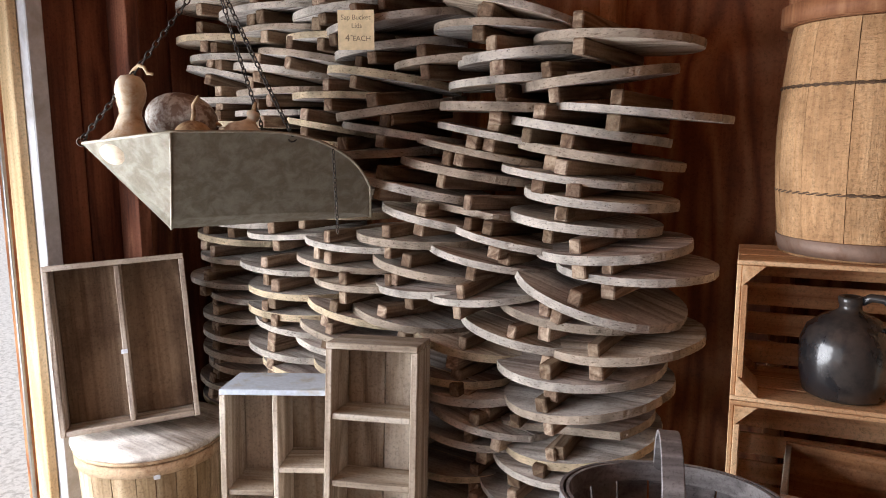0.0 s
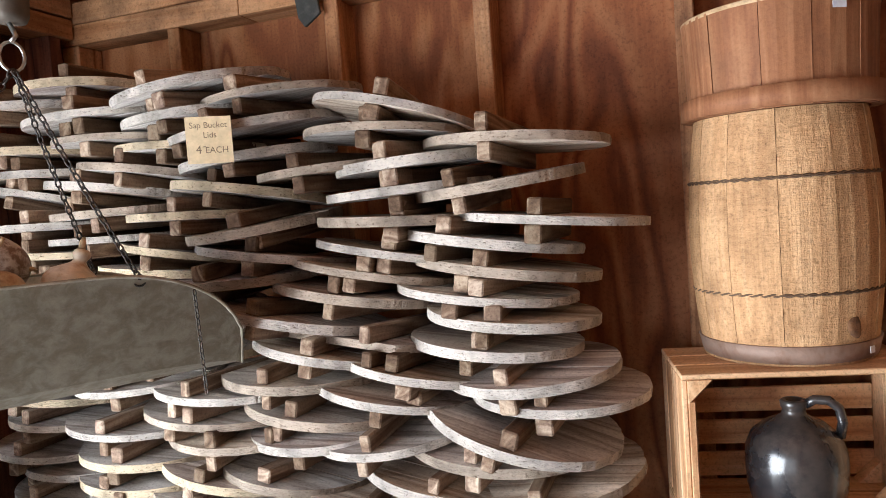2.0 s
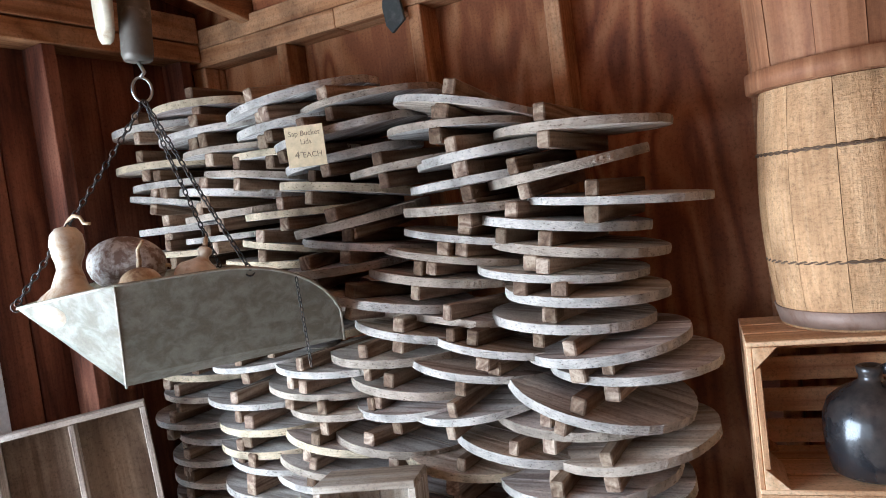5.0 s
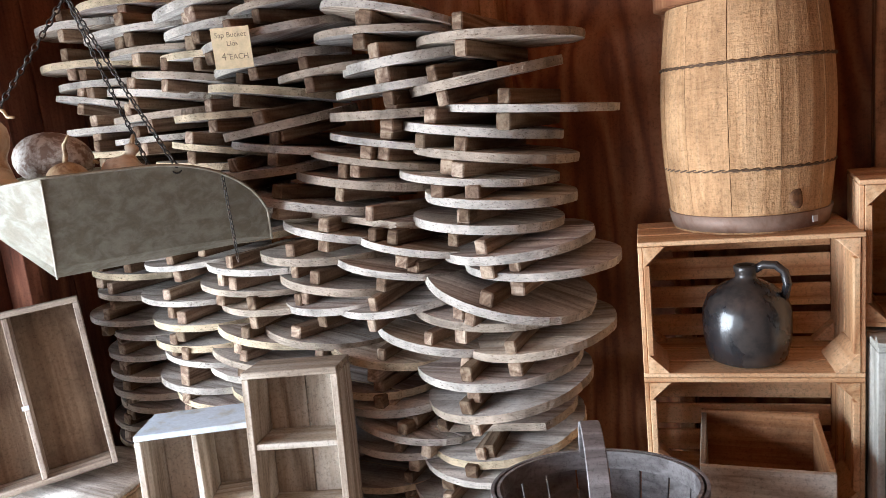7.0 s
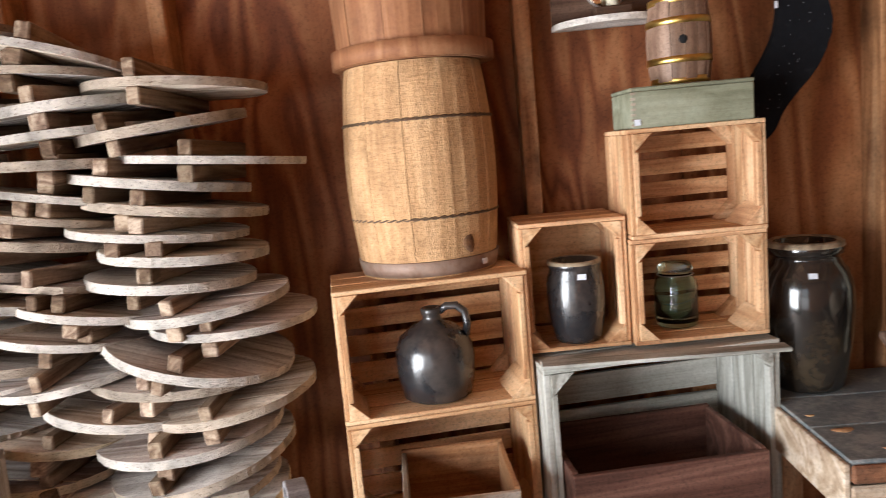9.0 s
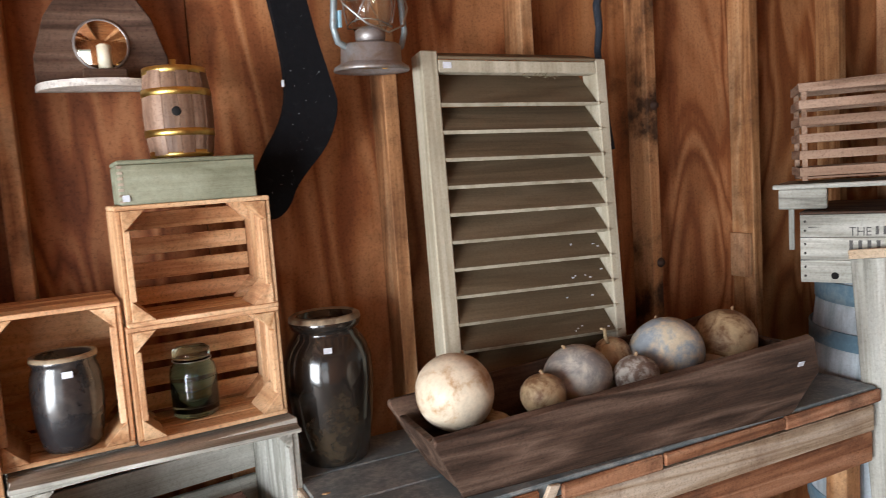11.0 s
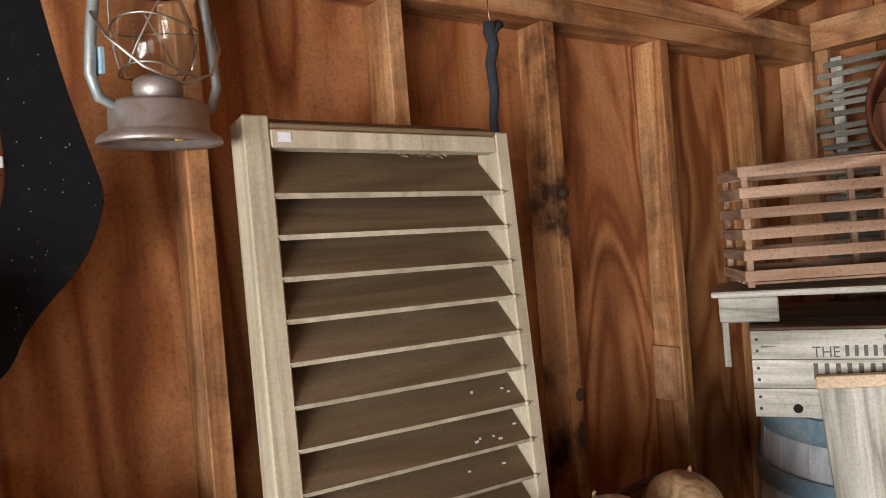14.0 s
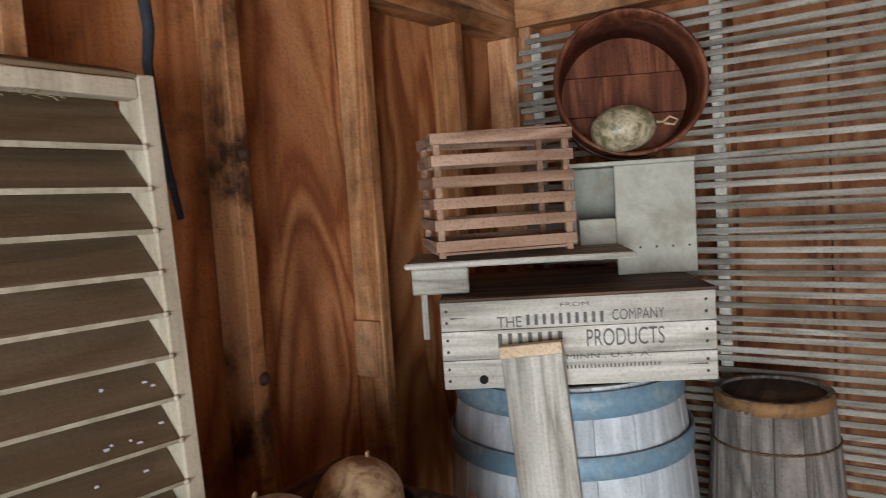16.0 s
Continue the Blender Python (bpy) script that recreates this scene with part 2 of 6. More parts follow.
GLAZE_BROWN = plain("brown_black_glaze", (0.018, 0.015, 0.013), 0.19, 0.0, (0.05, 0.036, 0.022), 0.57, 7.0, 0.05, 0.7)
GLAZE_RIM = plain("tan_stoneware_rim", (0.34, 0.26, 0.17), 0.4, 0.0, (0.12, 0.08, 0.05), 0.55, 18.0, 0.1)
LABEL = plain("white_price_sticker", (0.72, 0.74, 0.8), 0.6, 0, (0.55, 0.57, 0.68), 0.6, 60, 0.02)
CARD = plain("manila_card", (0.72, 0.56, 0.34), 0.7, 0, (0.62, 0.46, 0.26), 0.6, 30, 0.05)
INK = plain("brown_pencil", (0.2, 0.14, 0.09), 0.8)
SOCK = plain("black_felted_wool", (0.01, 0.01, 0.0115), 0.95, 0, (0.02, 0.02, 0.022), 0.64, 40, 0.5)
SOCK.node_tree.nodes["Principled BSDF"].inputs["Specular IOR Level"].default_value = 0.06
GREEN_PAINT = wood("sage_green_paint", (0.17, 0.17, 0.11), (0.25, 0.255, 0.175), (0.33, 0.335, 0.245), "x", 6, 60, 0.75, 0.3, (0.12, 0.11, 0.07), 0.4, 0.1, fleck=0.86)
SHUTTER = wood("putty_shutter_paint", (0.33, 0.285, 0.205), (0.43, 0.38, 0.285), (0.51, 0.46, 0.36), "z", 5, 70, 0.7, 0.3, (0.22, 0.17, 0.11), 0.45, 0.1, fleck=0.86)
# SLAT: an even taupe, darker than the stiles and slat edges
SLAT = wood("dark_taupe_slat", (0.11, 0.076, 0.044), (0.145, 0.102, 0.06), (0.18, 0.13, 0.08), "x", 5, 60, 0.75, 0.25, (0.11, 0.085, 0.05), 0.45, 0.1, fleck=0.86)
BLUE_BARREL = wood("blue_washed_stave", (0.33, 0.38, 0.41), (0.44, 0.49, 0.53), (0.55, 0.6, 0.64), "z", 6, 60, 0.75, 0.3, (0.24, 0.22, 0.18), 0.45, 0.14, fleck=0.86)
BLUE_HOOP = plain("blue_painted_hoop", (0.17, 0.29, 0.38), 0.55, 0.1, (0.26, 0.34, 0.38), 0.55, 10, 0.15)
GREY_STAVE = wood("dark_grey_stave", (0.09, 0.082, 0.075), (0.18, 0.165, 0.15), (0.32, 0.29, 0.26), "z", 6, 60, 0.8, 0.4, (0.06, 0.04, 0.03), 0.5, 0.2)
RED_BOX = wood("red_brown_box_wood", (0.075, 0.032, 0.022), (0.135, 0.06, 0.042), (0.21, 0.105, 0.075), "x", 6, 60, 0.7, 0.3, (0.05, 0.025, 0.02), 0.5, 0.15)
BUCKET_RED = wood("red_washed_bucket_wood", (0.22, 0.088, 0.04), (0.3, 0.13, 0.06), (0.37, 0.175, 0.085), "z", 7, 55, 0.65, 0.25, (0.08, 0.04, 0.025), 0.5, 0.05, fleck=0.86)
TUB_RED = wood("dark_red_tub_wood", (0.07, 0.022, 0.011), (0.14, 0.045, 0.022), (0.23, 0.085, 0.045), "y", 6, 50, 0.5, 0.25, (0.05, 0.02, 0.012), 0.5, 0.15)
SPLINT = wood("grey_purple_splint", (0.12, 0.105, 0.105), (0.2, 0.18, 0.178), (0.3, 0.275, 0.27), "x", 7, 60, 0.7, 0.3, (0.09, 0.07, 0.07), 0.4, 0.12)
GOURD_TAN = plain("dry_gourd_skin", (0.56, 0.41, 0.24), 0.55, 0, (0.2, 0.1, 0.045), 0.53, 16.0, 0.25)
GOURD_PALE = plain("pale_gourd_skin", (0.72, 0.6, 0.45), 0.5, 0, (0.4, 0.23, 0.11), 0.57, 13.0, 0.2)
GOURD_BLUE = plain("blue_grey_mouldy_gourd", (0.33, 0.37, 0.41), 0.7, 0, (0.6, 0.5, 0.36), 0.52, 16.0, 0.3)
GOURD_MOTTLED = plain("mottled_gourd_skin", (0.54, 0.5, 0.45), 0.75, 0, (0.19, 0.13, 0.1), 0.5, 40.0, 0.5)
GOURD_CREAM = plain("cream_grey_gourd_skin", (0.58, 0.52, 0.44), 0.65, 0, (0.27, 0.25, 0.24), 0.51, 16.0, 0.3)
GOURD_GREEN = plain("green_cream_gourd_skin", (0.58, 0.5, 0.35), 0.4, 0, (0.15, 0.135, 0.07), 0.5, 22.0, 0.15)
GLASS_AQUA = glass("aqua_jar_glass", (0.66, 0.97, 1.0))
GLASS_CLEAR = glass("lantern_glass", (0.93, 0.93, 0.9), 0.05)
LANTERN = plain("tarnished_lantern_tin", (0.34, 0.31, 0.3), 0.45, 0.6, (0.24, 0.18, 0.14), 0.58, 16, 0.2)
LANTERN_BLUE = plain("blue_grey_lantern_tube", (0.32, 0.38, 0.4), 0.45, 0.5, (0.25, 0.2, 0.16), 0.6, 16, 0.2)
WIRE = plain("steel_wire", (0.5, 0.5, 0.48), 0.35, 1.0)
WAX = plain("cream_wax", (0.75, 0.68, 0.52), 0.45)
TROUGH = wood("dark_trough_wood", (0.03, 0.017, 0.011), (0.075, 0.042, 0.028), (0.15, 0.092, 0.064), "x", 6, 60, 0.7, 0.5, (0.015, 0.009, 0.006), 0.5, 0.15)
TABLE_TOP = plain("worn_dark_table_paint", (0.17, 0.2, 0.21), 0.42, 0, (0.33, 0.34, 0.33), 0.55, 9.0, 0.35)
WHITE_POST = plain("weathered_white_paint", (0.62, 0.63, 0.66), 0.7, 0, (0.45, 0.44, 0.43), 0.56, 10.0, 0.2)
PRINT = plain("faded_black_print", (0.11, 0.105, 0.1), 0.8, 0, (0.24, 0.23, 0.21), 0.6, 60, 0.02)
CLOTH = plain("navy_frayed_cloth", (0.02, 0.024, 0.034), 0.95, 0, (0.05, 0.055, 0.07), 0.6, 60, 0.6)
LIGHT_PINE = wood("new_pine_trim", (0.55, 0.38, 0.2), (0.7, 0.5, 0.28), (0.8, 0.62, 0.38), "z", 5, 55, 0.6, 0.15, (0.5, 0.34, 0.18), 0.25, 0.06)


# ---- building helpers ----
def box_into(bm, x0, x1, y0, y1, z0, z1, m=None):
    c = [bm.verts.new((x, y, z)) for x in (x0, x1) for y in (y0, y1) for z in (z0, z1)]
    for f in ((0, 1, 3, 2), (4, 6, 7, 5), (0, 4, 5, 1), (2, 3, 7, 6), (0, 2, 6, 4), (1, 5, 7, 3)):
        bm.faces.new([c[i] for i in f])
    if m is not None:
        for v in c:
            v.co = m @ v.co
    return c


def part(name, bm, material, parent=None, label="", bevel=0.0, smooth=False, kind=""):
    if bevel:
        bmesh.ops.bevel(bm, geom=list(bm.edges), offset=bevel, segments=1, affect="EDGES", clamp_overlap=True)
    bmesh.ops.recalc_face_normals(bm, faces=bm.faces[:])
    mesh = bpy.data.meshes.new(name)
    bm.to_mesh(mesh)
    bm.free()
    mesh.materials.append(material)
    if smooth:
        for p in mesh.polygons:
            p.use_smooth = True
    ob = new(name, mesh)
    if parent is not None:
        ob.parent = parent
    return tagged(ob, label, kind=kind)


def box(name, x0, x1, y0, y1, z0, z1, material, parent=None, label="", bevel=0.0015, m=None, kind=""):
    bm = bmesh.new()
    box_into(bm, x0, x1, y0, y1, z0, z1, m)
    return part(name, bm, material, parent, label, bevel, kind=kind)


def thing(name, m, label, category, group="", kind=""):
    ob = new(name)
    ob.empty_display_size = 0.05
    ob.matrix_world = m
    return tagged(ob, label, category, group, kind)


def lathe(name, profile, material, parent=None, label="", n=40, a0=0.0, a1=360.0, m=None, wobble=0.0, kind=""):
    """A turned shape from (radius, height) pairs."""
    bm = bmesh.new()
    full = abs(a1 - a0) >= 359.9
    steps = n if full else n + 1
    rings = []
    for r, z in profile:
        if r < 1e-5 and full:
            rings.append([bm.verts.new((0, 0, z))])
            continue
        ring = []
        for i in range(steps):
            a = radians(a0 + (a1 - a0) * i / n)
            k = 1 + wobble * math.sin(3 * a + 40 * z) + wobble * 0.6 * math.sin(2 * a + 1.3)
            ring.append(bm.verts.new((r * k * math.cos(a), r * k * math.sin(a), z)))
        rings.append(ring)
    for a, b in zip(rings, rings[1:]):
        if len(a) == 1 and len(b) == 1:
            continue
        for i in range(n):
            j = (i + 1) % len(b) if len(a) == 1 else (i + 1) % len(a)
            if len(a) == 1:
                bm.faces.new((a[0], b[i], b[j]))
            elif len(b) == 1:
                bm.faces.new((a[i], a[j], b[0]))
            else:
                bm.faces.new((a[i], a[j], b[j], b[i]))
    if m is not None:
        bm.transform(m)
    return part(name, bm, material, parent, label, smooth=True, kind=kind)


def tube(name, pts, radius, material, parent=None, label="", sides=8, closed=False, taper=1.0):
    """A round rod along points."""
    bm = bmesh.new()
    pts = [Vector(p) for p in pts]
    rings = []
    n = len(pts)
    for i, p in enumerate(pts):
        a = pts[(i - 1) % n] if closed or i else p
        b = pts[(i + 1) % n] if closed or i < n - 1 else p
        d = (b - a).normalized()
        u = d.orthogonal().normalized() if not rings else (u - d * u.dot(d)).normalized()
        v = d.cross(u)
        r = radius * (1 + (taper - 1) * i / max(1, n - 1))
        rings.append([bm.verts.new(p + (u * math.cos(2 * math.pi * k / sides) + v * math.sin(2 * math.pi * k / sides)) * r) for k in range(sides)])
    for i in range(n if closed else n - 1):
        a, b = rings[i], rings[(i + 1) % n]
        for k in range(sides):
            bm.faces.new((a[k], a[(k + 1) % sides], b[(k + 1) % sides], b[k]))
    if not closed:
        bm.faces.new(rings[0][::-1])
        bm.faces.new(rings[-1])
    return part(name, bm, material, parent, label, smooth=True)


def slab(name, outline, y0, y1, material, parent=None, label="", bevel=0.0, m=None):
    """A flat shape cut from a board: outline in x and z, thickness in y."""
    bm = bmesh.new()
    f = [bm.verts.new((x, y0, z)) for x, z in outline]
    b = [bm.verts.new((x, y1, z)) for x, z in outline]
    n = len(f)
    bm.faces.new(f)
    bm.faces.new(b[::-1])
    for i in range(n):
        bm.faces.new((f[i], b[i], b[(i + 1) % n], f[(i + 1) % n]))
    if m is not None:
        bm.transform(m)
    return part(name, bm, material, parent, label, bevel)


def lettering(name, text, size, material, m, parent=None, label="", align="CENTER"):
    cu = bpy.data.curves.new(name, "FONT")
    cu.body, cu.size, cu.align_x, cu.align_y = text, size, align, "CENTER"
    tmp = bpy.data.objects.new(name + "_tmp", cu)
    scene.collection.objects.link(tmp)
    mesh = bpy.data.meshes.new_from_object(tmp.evaluated_get(bpy.context.evaluated_depsgraph_get()))
    bpy.data.objects.remove(tmp)
    mesh.materials.clear()
    mesh.materials.append(material)
    mesh.transform(m)
    ob = new(name, mesh)
    ob.parent = parent
    return tagged(ob, label)


def printed(name, text, x0, x1, z, height, parent, label):
    """Flat lettering fitted between x0 and x1, letters of that height, on a front at y = 0."""
    ob = lettering(name, text, 0.03, PRINT, Matrix.Identity(4), parent, label)
    xs = [v.co.x for v in ob.data.vertices]
    ys = [v.co.y for v in ob.data.vertices]
    kx, ky = (x1 - x0) / (max(xs) - min(xs)), height / (max(ys) - min(ys))
    ax, ay = min(xs), min(ys)
    for v in ob.data.vertices:
        v.co = Vector((x0 + (v.co.x - ax) * kx, -0.0012, z + (v.co.y - ay) * ky))
    return ob


def sticker(parent, m, w=0.016, h=0.011):
    return box("price_sticker", -w / 2, w / 2, -0.0006, 0.0006, -h / 2, h / 2, LABEL, parent, "small white price sticker", 0.0, m)

# ---- structure ----
FLOOR = 0.038
WALL_Y, STUD_Y = 1.972, 1.883      # north wall: sheathing face, stud face
WEST_X, EAST_X = -1.90, 3.14       # sheathing faces
SOUTH_Y = -2.05


def structure(name, label="", category=""):
    return thing(name, Matrix.Identity(4), label, category or name.split("_")[0], kind="structure")


ground = part("ground", (lambda bm: (bmesh.ops.create_grid(bm, x_segments=1, y_segments=1, size=400), bm)[1])(bmesh.new()),
              plain("pale_gravel", (0.76, 0.75, 0.73), 0.9, 0, (0.48, 0.47, 0.45), 0.54, 38.0, 0.8, fine=160.0), None, "pale crushed gravel yard")
tagged(ground, "pale crushed gravel yard", "ground", kind="structure")

bm = bmesh.new()
for i in range(19):
    x = WEST_X - 0.02 + i * 0.28
    box_into(bm, x, x + 0.277, SOUTH_Y, WALL_Y + 0.01, 0.008, FLOOR)
floor = part("floor", bm, wood("floor_plank", (0.06, 0.042, 0.03), (0.11, 0.08, 0.06), (0.17, 0.13, 0.1), "y", 6, 60, 0.8, 0.3), None, "worn grey-brown plank floor", 0.002)
tagged(floor, "worn grey-brown plank floor", "floor", kind="structure")

# north wall: plywood sheets on studs
north = structure("wall_north", "reddish fir plywood wall with open studs", "wall")
edges_x = (WEST_X - 0.10, -0.636, 0.575, 1.425, 1.844, 2.268, EAST_X + 0.1)
for i, (a, b) in enumerate(zip(edges_x, edges_x[1:])):
    # the sheet behind the keg carries its shade in the colour
    box("plywood_sheet", a + 0.0015, b - 0.0015, WALL_Y, WALL_Y + 0.014, FLOOR, 2.22, stained_ply() if 1.4 < a < 1.5 else shaded_ply() if -0.7 < a < 0 else ply(), north, "", 0.0)
box("outer_cladding", WEST_X - 0.1, EAST_X + 0.1, WALL_Y + 0.016, WALL_Y + 0.04, 0.0, 2.25, ply(), north, "", 0.0)
for x in (-1.494, -1.03, -0.655, -0.226, 0.182, 1.003, 1.406, 1.825, 2.249, 2.674):
    w = 0.038
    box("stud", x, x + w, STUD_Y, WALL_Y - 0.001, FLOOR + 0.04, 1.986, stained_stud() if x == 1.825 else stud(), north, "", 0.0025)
box("stud", 3.008, 3.049, STUD_Y - 0.02, WALL_Y - 0.001, FLOOR + 0.04, 1.986, stud(), north, "", 0.0025)
box("stud", -1.86, -1.80, STUD_Y + 0.004, WALL_Y - 0.001, FLOOR + 0.04, 1.986, stud(), north, "", 0.0025)
box("sole_plate", WEST_X, EAST_X, STUD_Y, WALL_Y - 0.001, FLOOR, FLOOR + 0.039, stud("x"), north, "", 0.002)
for k, (z0, z1) in enumerate(((1.987, 2.042), (2.043, 2.102))):
    for a, b in ((WEST_X, -1.27 + 0.4 * k), (-1.268 + 0.4 * k, 1.2 - 0.5 * k), (1.202 - 0.5 * k, EAST_X)):
        box("top_plate", a, b, STUD_Y - 0.001 - 0.002 * k, WALL_Y - 0.001, z0, z1, stud("x"), north, "", 0.002)
# splice on one stud, knots
box("stud_splice", 2.2365, 2.2485, STUD_Y + 0.004, WALL_Y - 0.002, 1.03, 1.175, stud(), north, "short patch block on the stud", 0.002)
for x, z in ((1.852, 1.592), (1.855, 1.125)):
    lathe("knot", [(0.0, 0.012), (0.008, 0.010), (0.015, 0.0)], plain("dark_knot", (0.05, 0.022, 0.012), 0.7), north, "dark knot", 14,
          m=Matrix.Translation((x, STUD_Y, z)) @ Matrix.Rotation(radians(90), 4, "X"))

# west wall: vertical boards, a door opening towards the yard
west = structure("wall_west", "dark red-brown board wall beside the doorway", "wall")
DOOR_N = 1.13
ys = [DOOR_N + 0.045, 1.27, 1.40, 1.56, 1.70, 1.86, WALL_Y]
for a, b in zip(ys, ys[1:]):
    box("wall_board", WEST_X - 0.02, WEST_X, a + 0.002, b - 0.002, FLOOR, 2.3, red_board(), west, "", 0.002)
for a, b in ((SOUTH_Y - 0.02, -1.7), (-1.7, -1.32)):
    box("wall_board", WEST_X - 0.02, WEST_X, a + 0.002, b - 0.002, 0.0, 2.3, red_board(), west, "", 0.002)
box("header_board", WEST_X - 0.02, WEST_X, -1.32, DOOR_N + 0.04, 2.0, 2.9, red_board("y"), west, "", 0.002)
box("gable_board", WEST_X - 0.019, WEST_X - 0.001, SOUTH_Y, WALL_Y, 2.301, 3.2, red_board("y"), west, "", 0.0)
box("stud", WEST_X + 0.001, -1.81, 1.36, 1.40, FLOOR, 2.0, red_board(), west, "", 0.0025)
box("stud", WEST_X + 0.001, -1.812, 1.80, 1.84, FLOOR, 2.0, red_board(), west, "", 0.0025)
box("top_plate", WEST_X + 0.001, -1.803, DOOR_N, STUD_Y - 0.006, 2.0, 2.055, stud("y"), west, "", 0.003)
box("top_plate", WEST_X + 0.001, -1.80, 0.2, STUD_Y - 0.006, 2.06, 2.14, stud("y"), west, "", 0.003)
door_frame = thing("door_1", Matrix.Identity(4), "open doorway with a weathered white jamb and pale pine trim", "doorway", kind="structure")
box("door_jamb", WEST_X - 0.05, WEST_X + 0.025, DOOR_N - 0.005, DOOR_N + 0.04, FLOOR, 2.0, WHITE_POST, door_frame, "weathered white painted jamb", 0.003)
box("door_trim", WEST_X - 0.075, WEST_X - 0.012, DOOR_N - 0.032, DOOR_N - 0.006, 0.0, 2.0, LIGHT_PINE, door_frame, "pale new pine trim board", 0.003)
box("door_trim", WEST_X - 0.075, WEST_X + 0.02, -1.32, -1.27, 0.0, 2.0, LIGHT_PINE, door_frame, "pale new pine trim board", 0.003)
tube("door_rod", [(WEST_X - 0.088, DOOR_N - 0.038, 0.02), (WEST_X - 0.088, DOOR_N - 0.038, 2.0)], 0.006, WIRE, door_frame, "grey metal door track rod")
box("outer_trim", WEST_X - 0.135, WEST_X - 0.10, DOOR_N - 0.03, DOOR_N - 0.002, 0.0, 2.2, ply(), door_frame, "brown outer trim board", 0.003)

# east wall: boards on studs
east = structure("wall_east", "brown vertical board wall with open studs", "wall")
n_e = 16
for i in range(n_e):
    a = SOUTH_Y + (WALL_Y - SOUTH_Y) * i / n_e
    b = SOUTH_Y + (WALL_Y - SOUTH_Y) * (i + 1) / n_e
    box("wall_board", EAST_X, EAST_X + 0.02, a + 0.002, b - 0.002, FLOOR, 3.2, ply(), east, "", 0.002)
for y in (1.83, 1.21, 0.62, 0.02, -0.6, -1.2, -1.8):
    box("stud", 3.05, EAST_X - 0.001, y, y + 0.042, FLOOR, 2.02, stud(), east, "", 0.0025)
box("top_plate", 3.046, EAST_X - 0.001, SOUTH_Y, STUD_Y - 0.004, 2.021, 2.115, stud("y"), east, "", 0.002)

box("outer_cladding", EAST_X + 0.022, EAST_X + 0.04, SOUTH_Y - 0.02, WALL_Y + 0.04, 0.0, 3.2, ply(), east, "", 0.0)
box("outer_cladding", WEST_X - 0.045, WEST_X - 0.021, DOOR_N + 0.045, WALL_Y + 0.04, 0.0, 2.3, ply(), west, "", 0.0)

# south wall, never in view: added to limit light through an assumed front opening
south = structure("wall_south", "brown board wall, out of view, round an assumed front opening", "wall")
box("wall_board", WEST_X, -1.75, SOUTH_Y - 0.02, SOUTH_Y, 0.0, 3.2, ply(), south, "", 0.0)
box("wall_board", -0.45, EAST_X, SOUTH_Y - 0.02, SOUTH_Y, 0.0, 3.2, ply(), south, "", 0.0)
box("header_board", -1.75, -0.45, SOUTH_Y - 0.021, SOUTH_Y - 0.001, 2.05, 3.2, ply("x"), south, "", 0.0)

# roof: rafters rising to the south, boarded above
slope = math.atan2(0.75, WALL_Y - SOUTH_Y)
roof_m = Matrix.Translation((0, WALL_Y, 2.19)) @ Matrix.Rotation(-slope, 4, "X")
bm = bmesh.new()
for i in range(17):
    y1 = 0.35 - i * 0.29
    box_into(bm, WEST_X - 0.3, EAST_X + 0.3, y1 - 0.286, y1, 0.0, 0.02, roof_m)
ceiling = part("ceiling", bm, ply("x"), None, "brown roof boards on rafters", 0.0)
tagged(ceiling, "brown roof boards above the rafters", "ceiling", kind="structure")
rafters = structure("roof_frame", "brown sawn rafters carrying the roof boards", "rafters")
for x in (-1.62, -1.02, -0.41, 0.2, 0.81, 1.42, 2.03, 2.64):
    box("rafter", x, x + 0.04, -4.1, 0.02, -0.125, -0.001, stud("y"), rafters, "", 0.003, roof_m)
for x0, x1 in ((-1.579, -1.021), (-0.979, -0.411), (-0.369, 0.199), (0.241, 0.809), (0.851, 1.419), (1.461, 2.029), (2.071, 2.639)):
    box("blocking", x0, x1, 1.90, 1.94, 2.104, 2.18, ply("x"), rafters, "", 0.002)
box("tie_beam", -1.32, -1.28, -1.9, 1.87, 2.104, 2.19, stud("y"), rafters, "", 0.003)
box("brace", -1.02, -0.985, 1.80, 1.835, 2.103, 2.45, stud(), rafters, "", 0.003, Matrix.Translation((-1.0, 0, 2.1)) @ Matrix.Rotation(radians(-14), 4, "Y") @ Matrix.Translation((1.0, 0, -2.1)))

# ---- things ----
LID_N = [0]


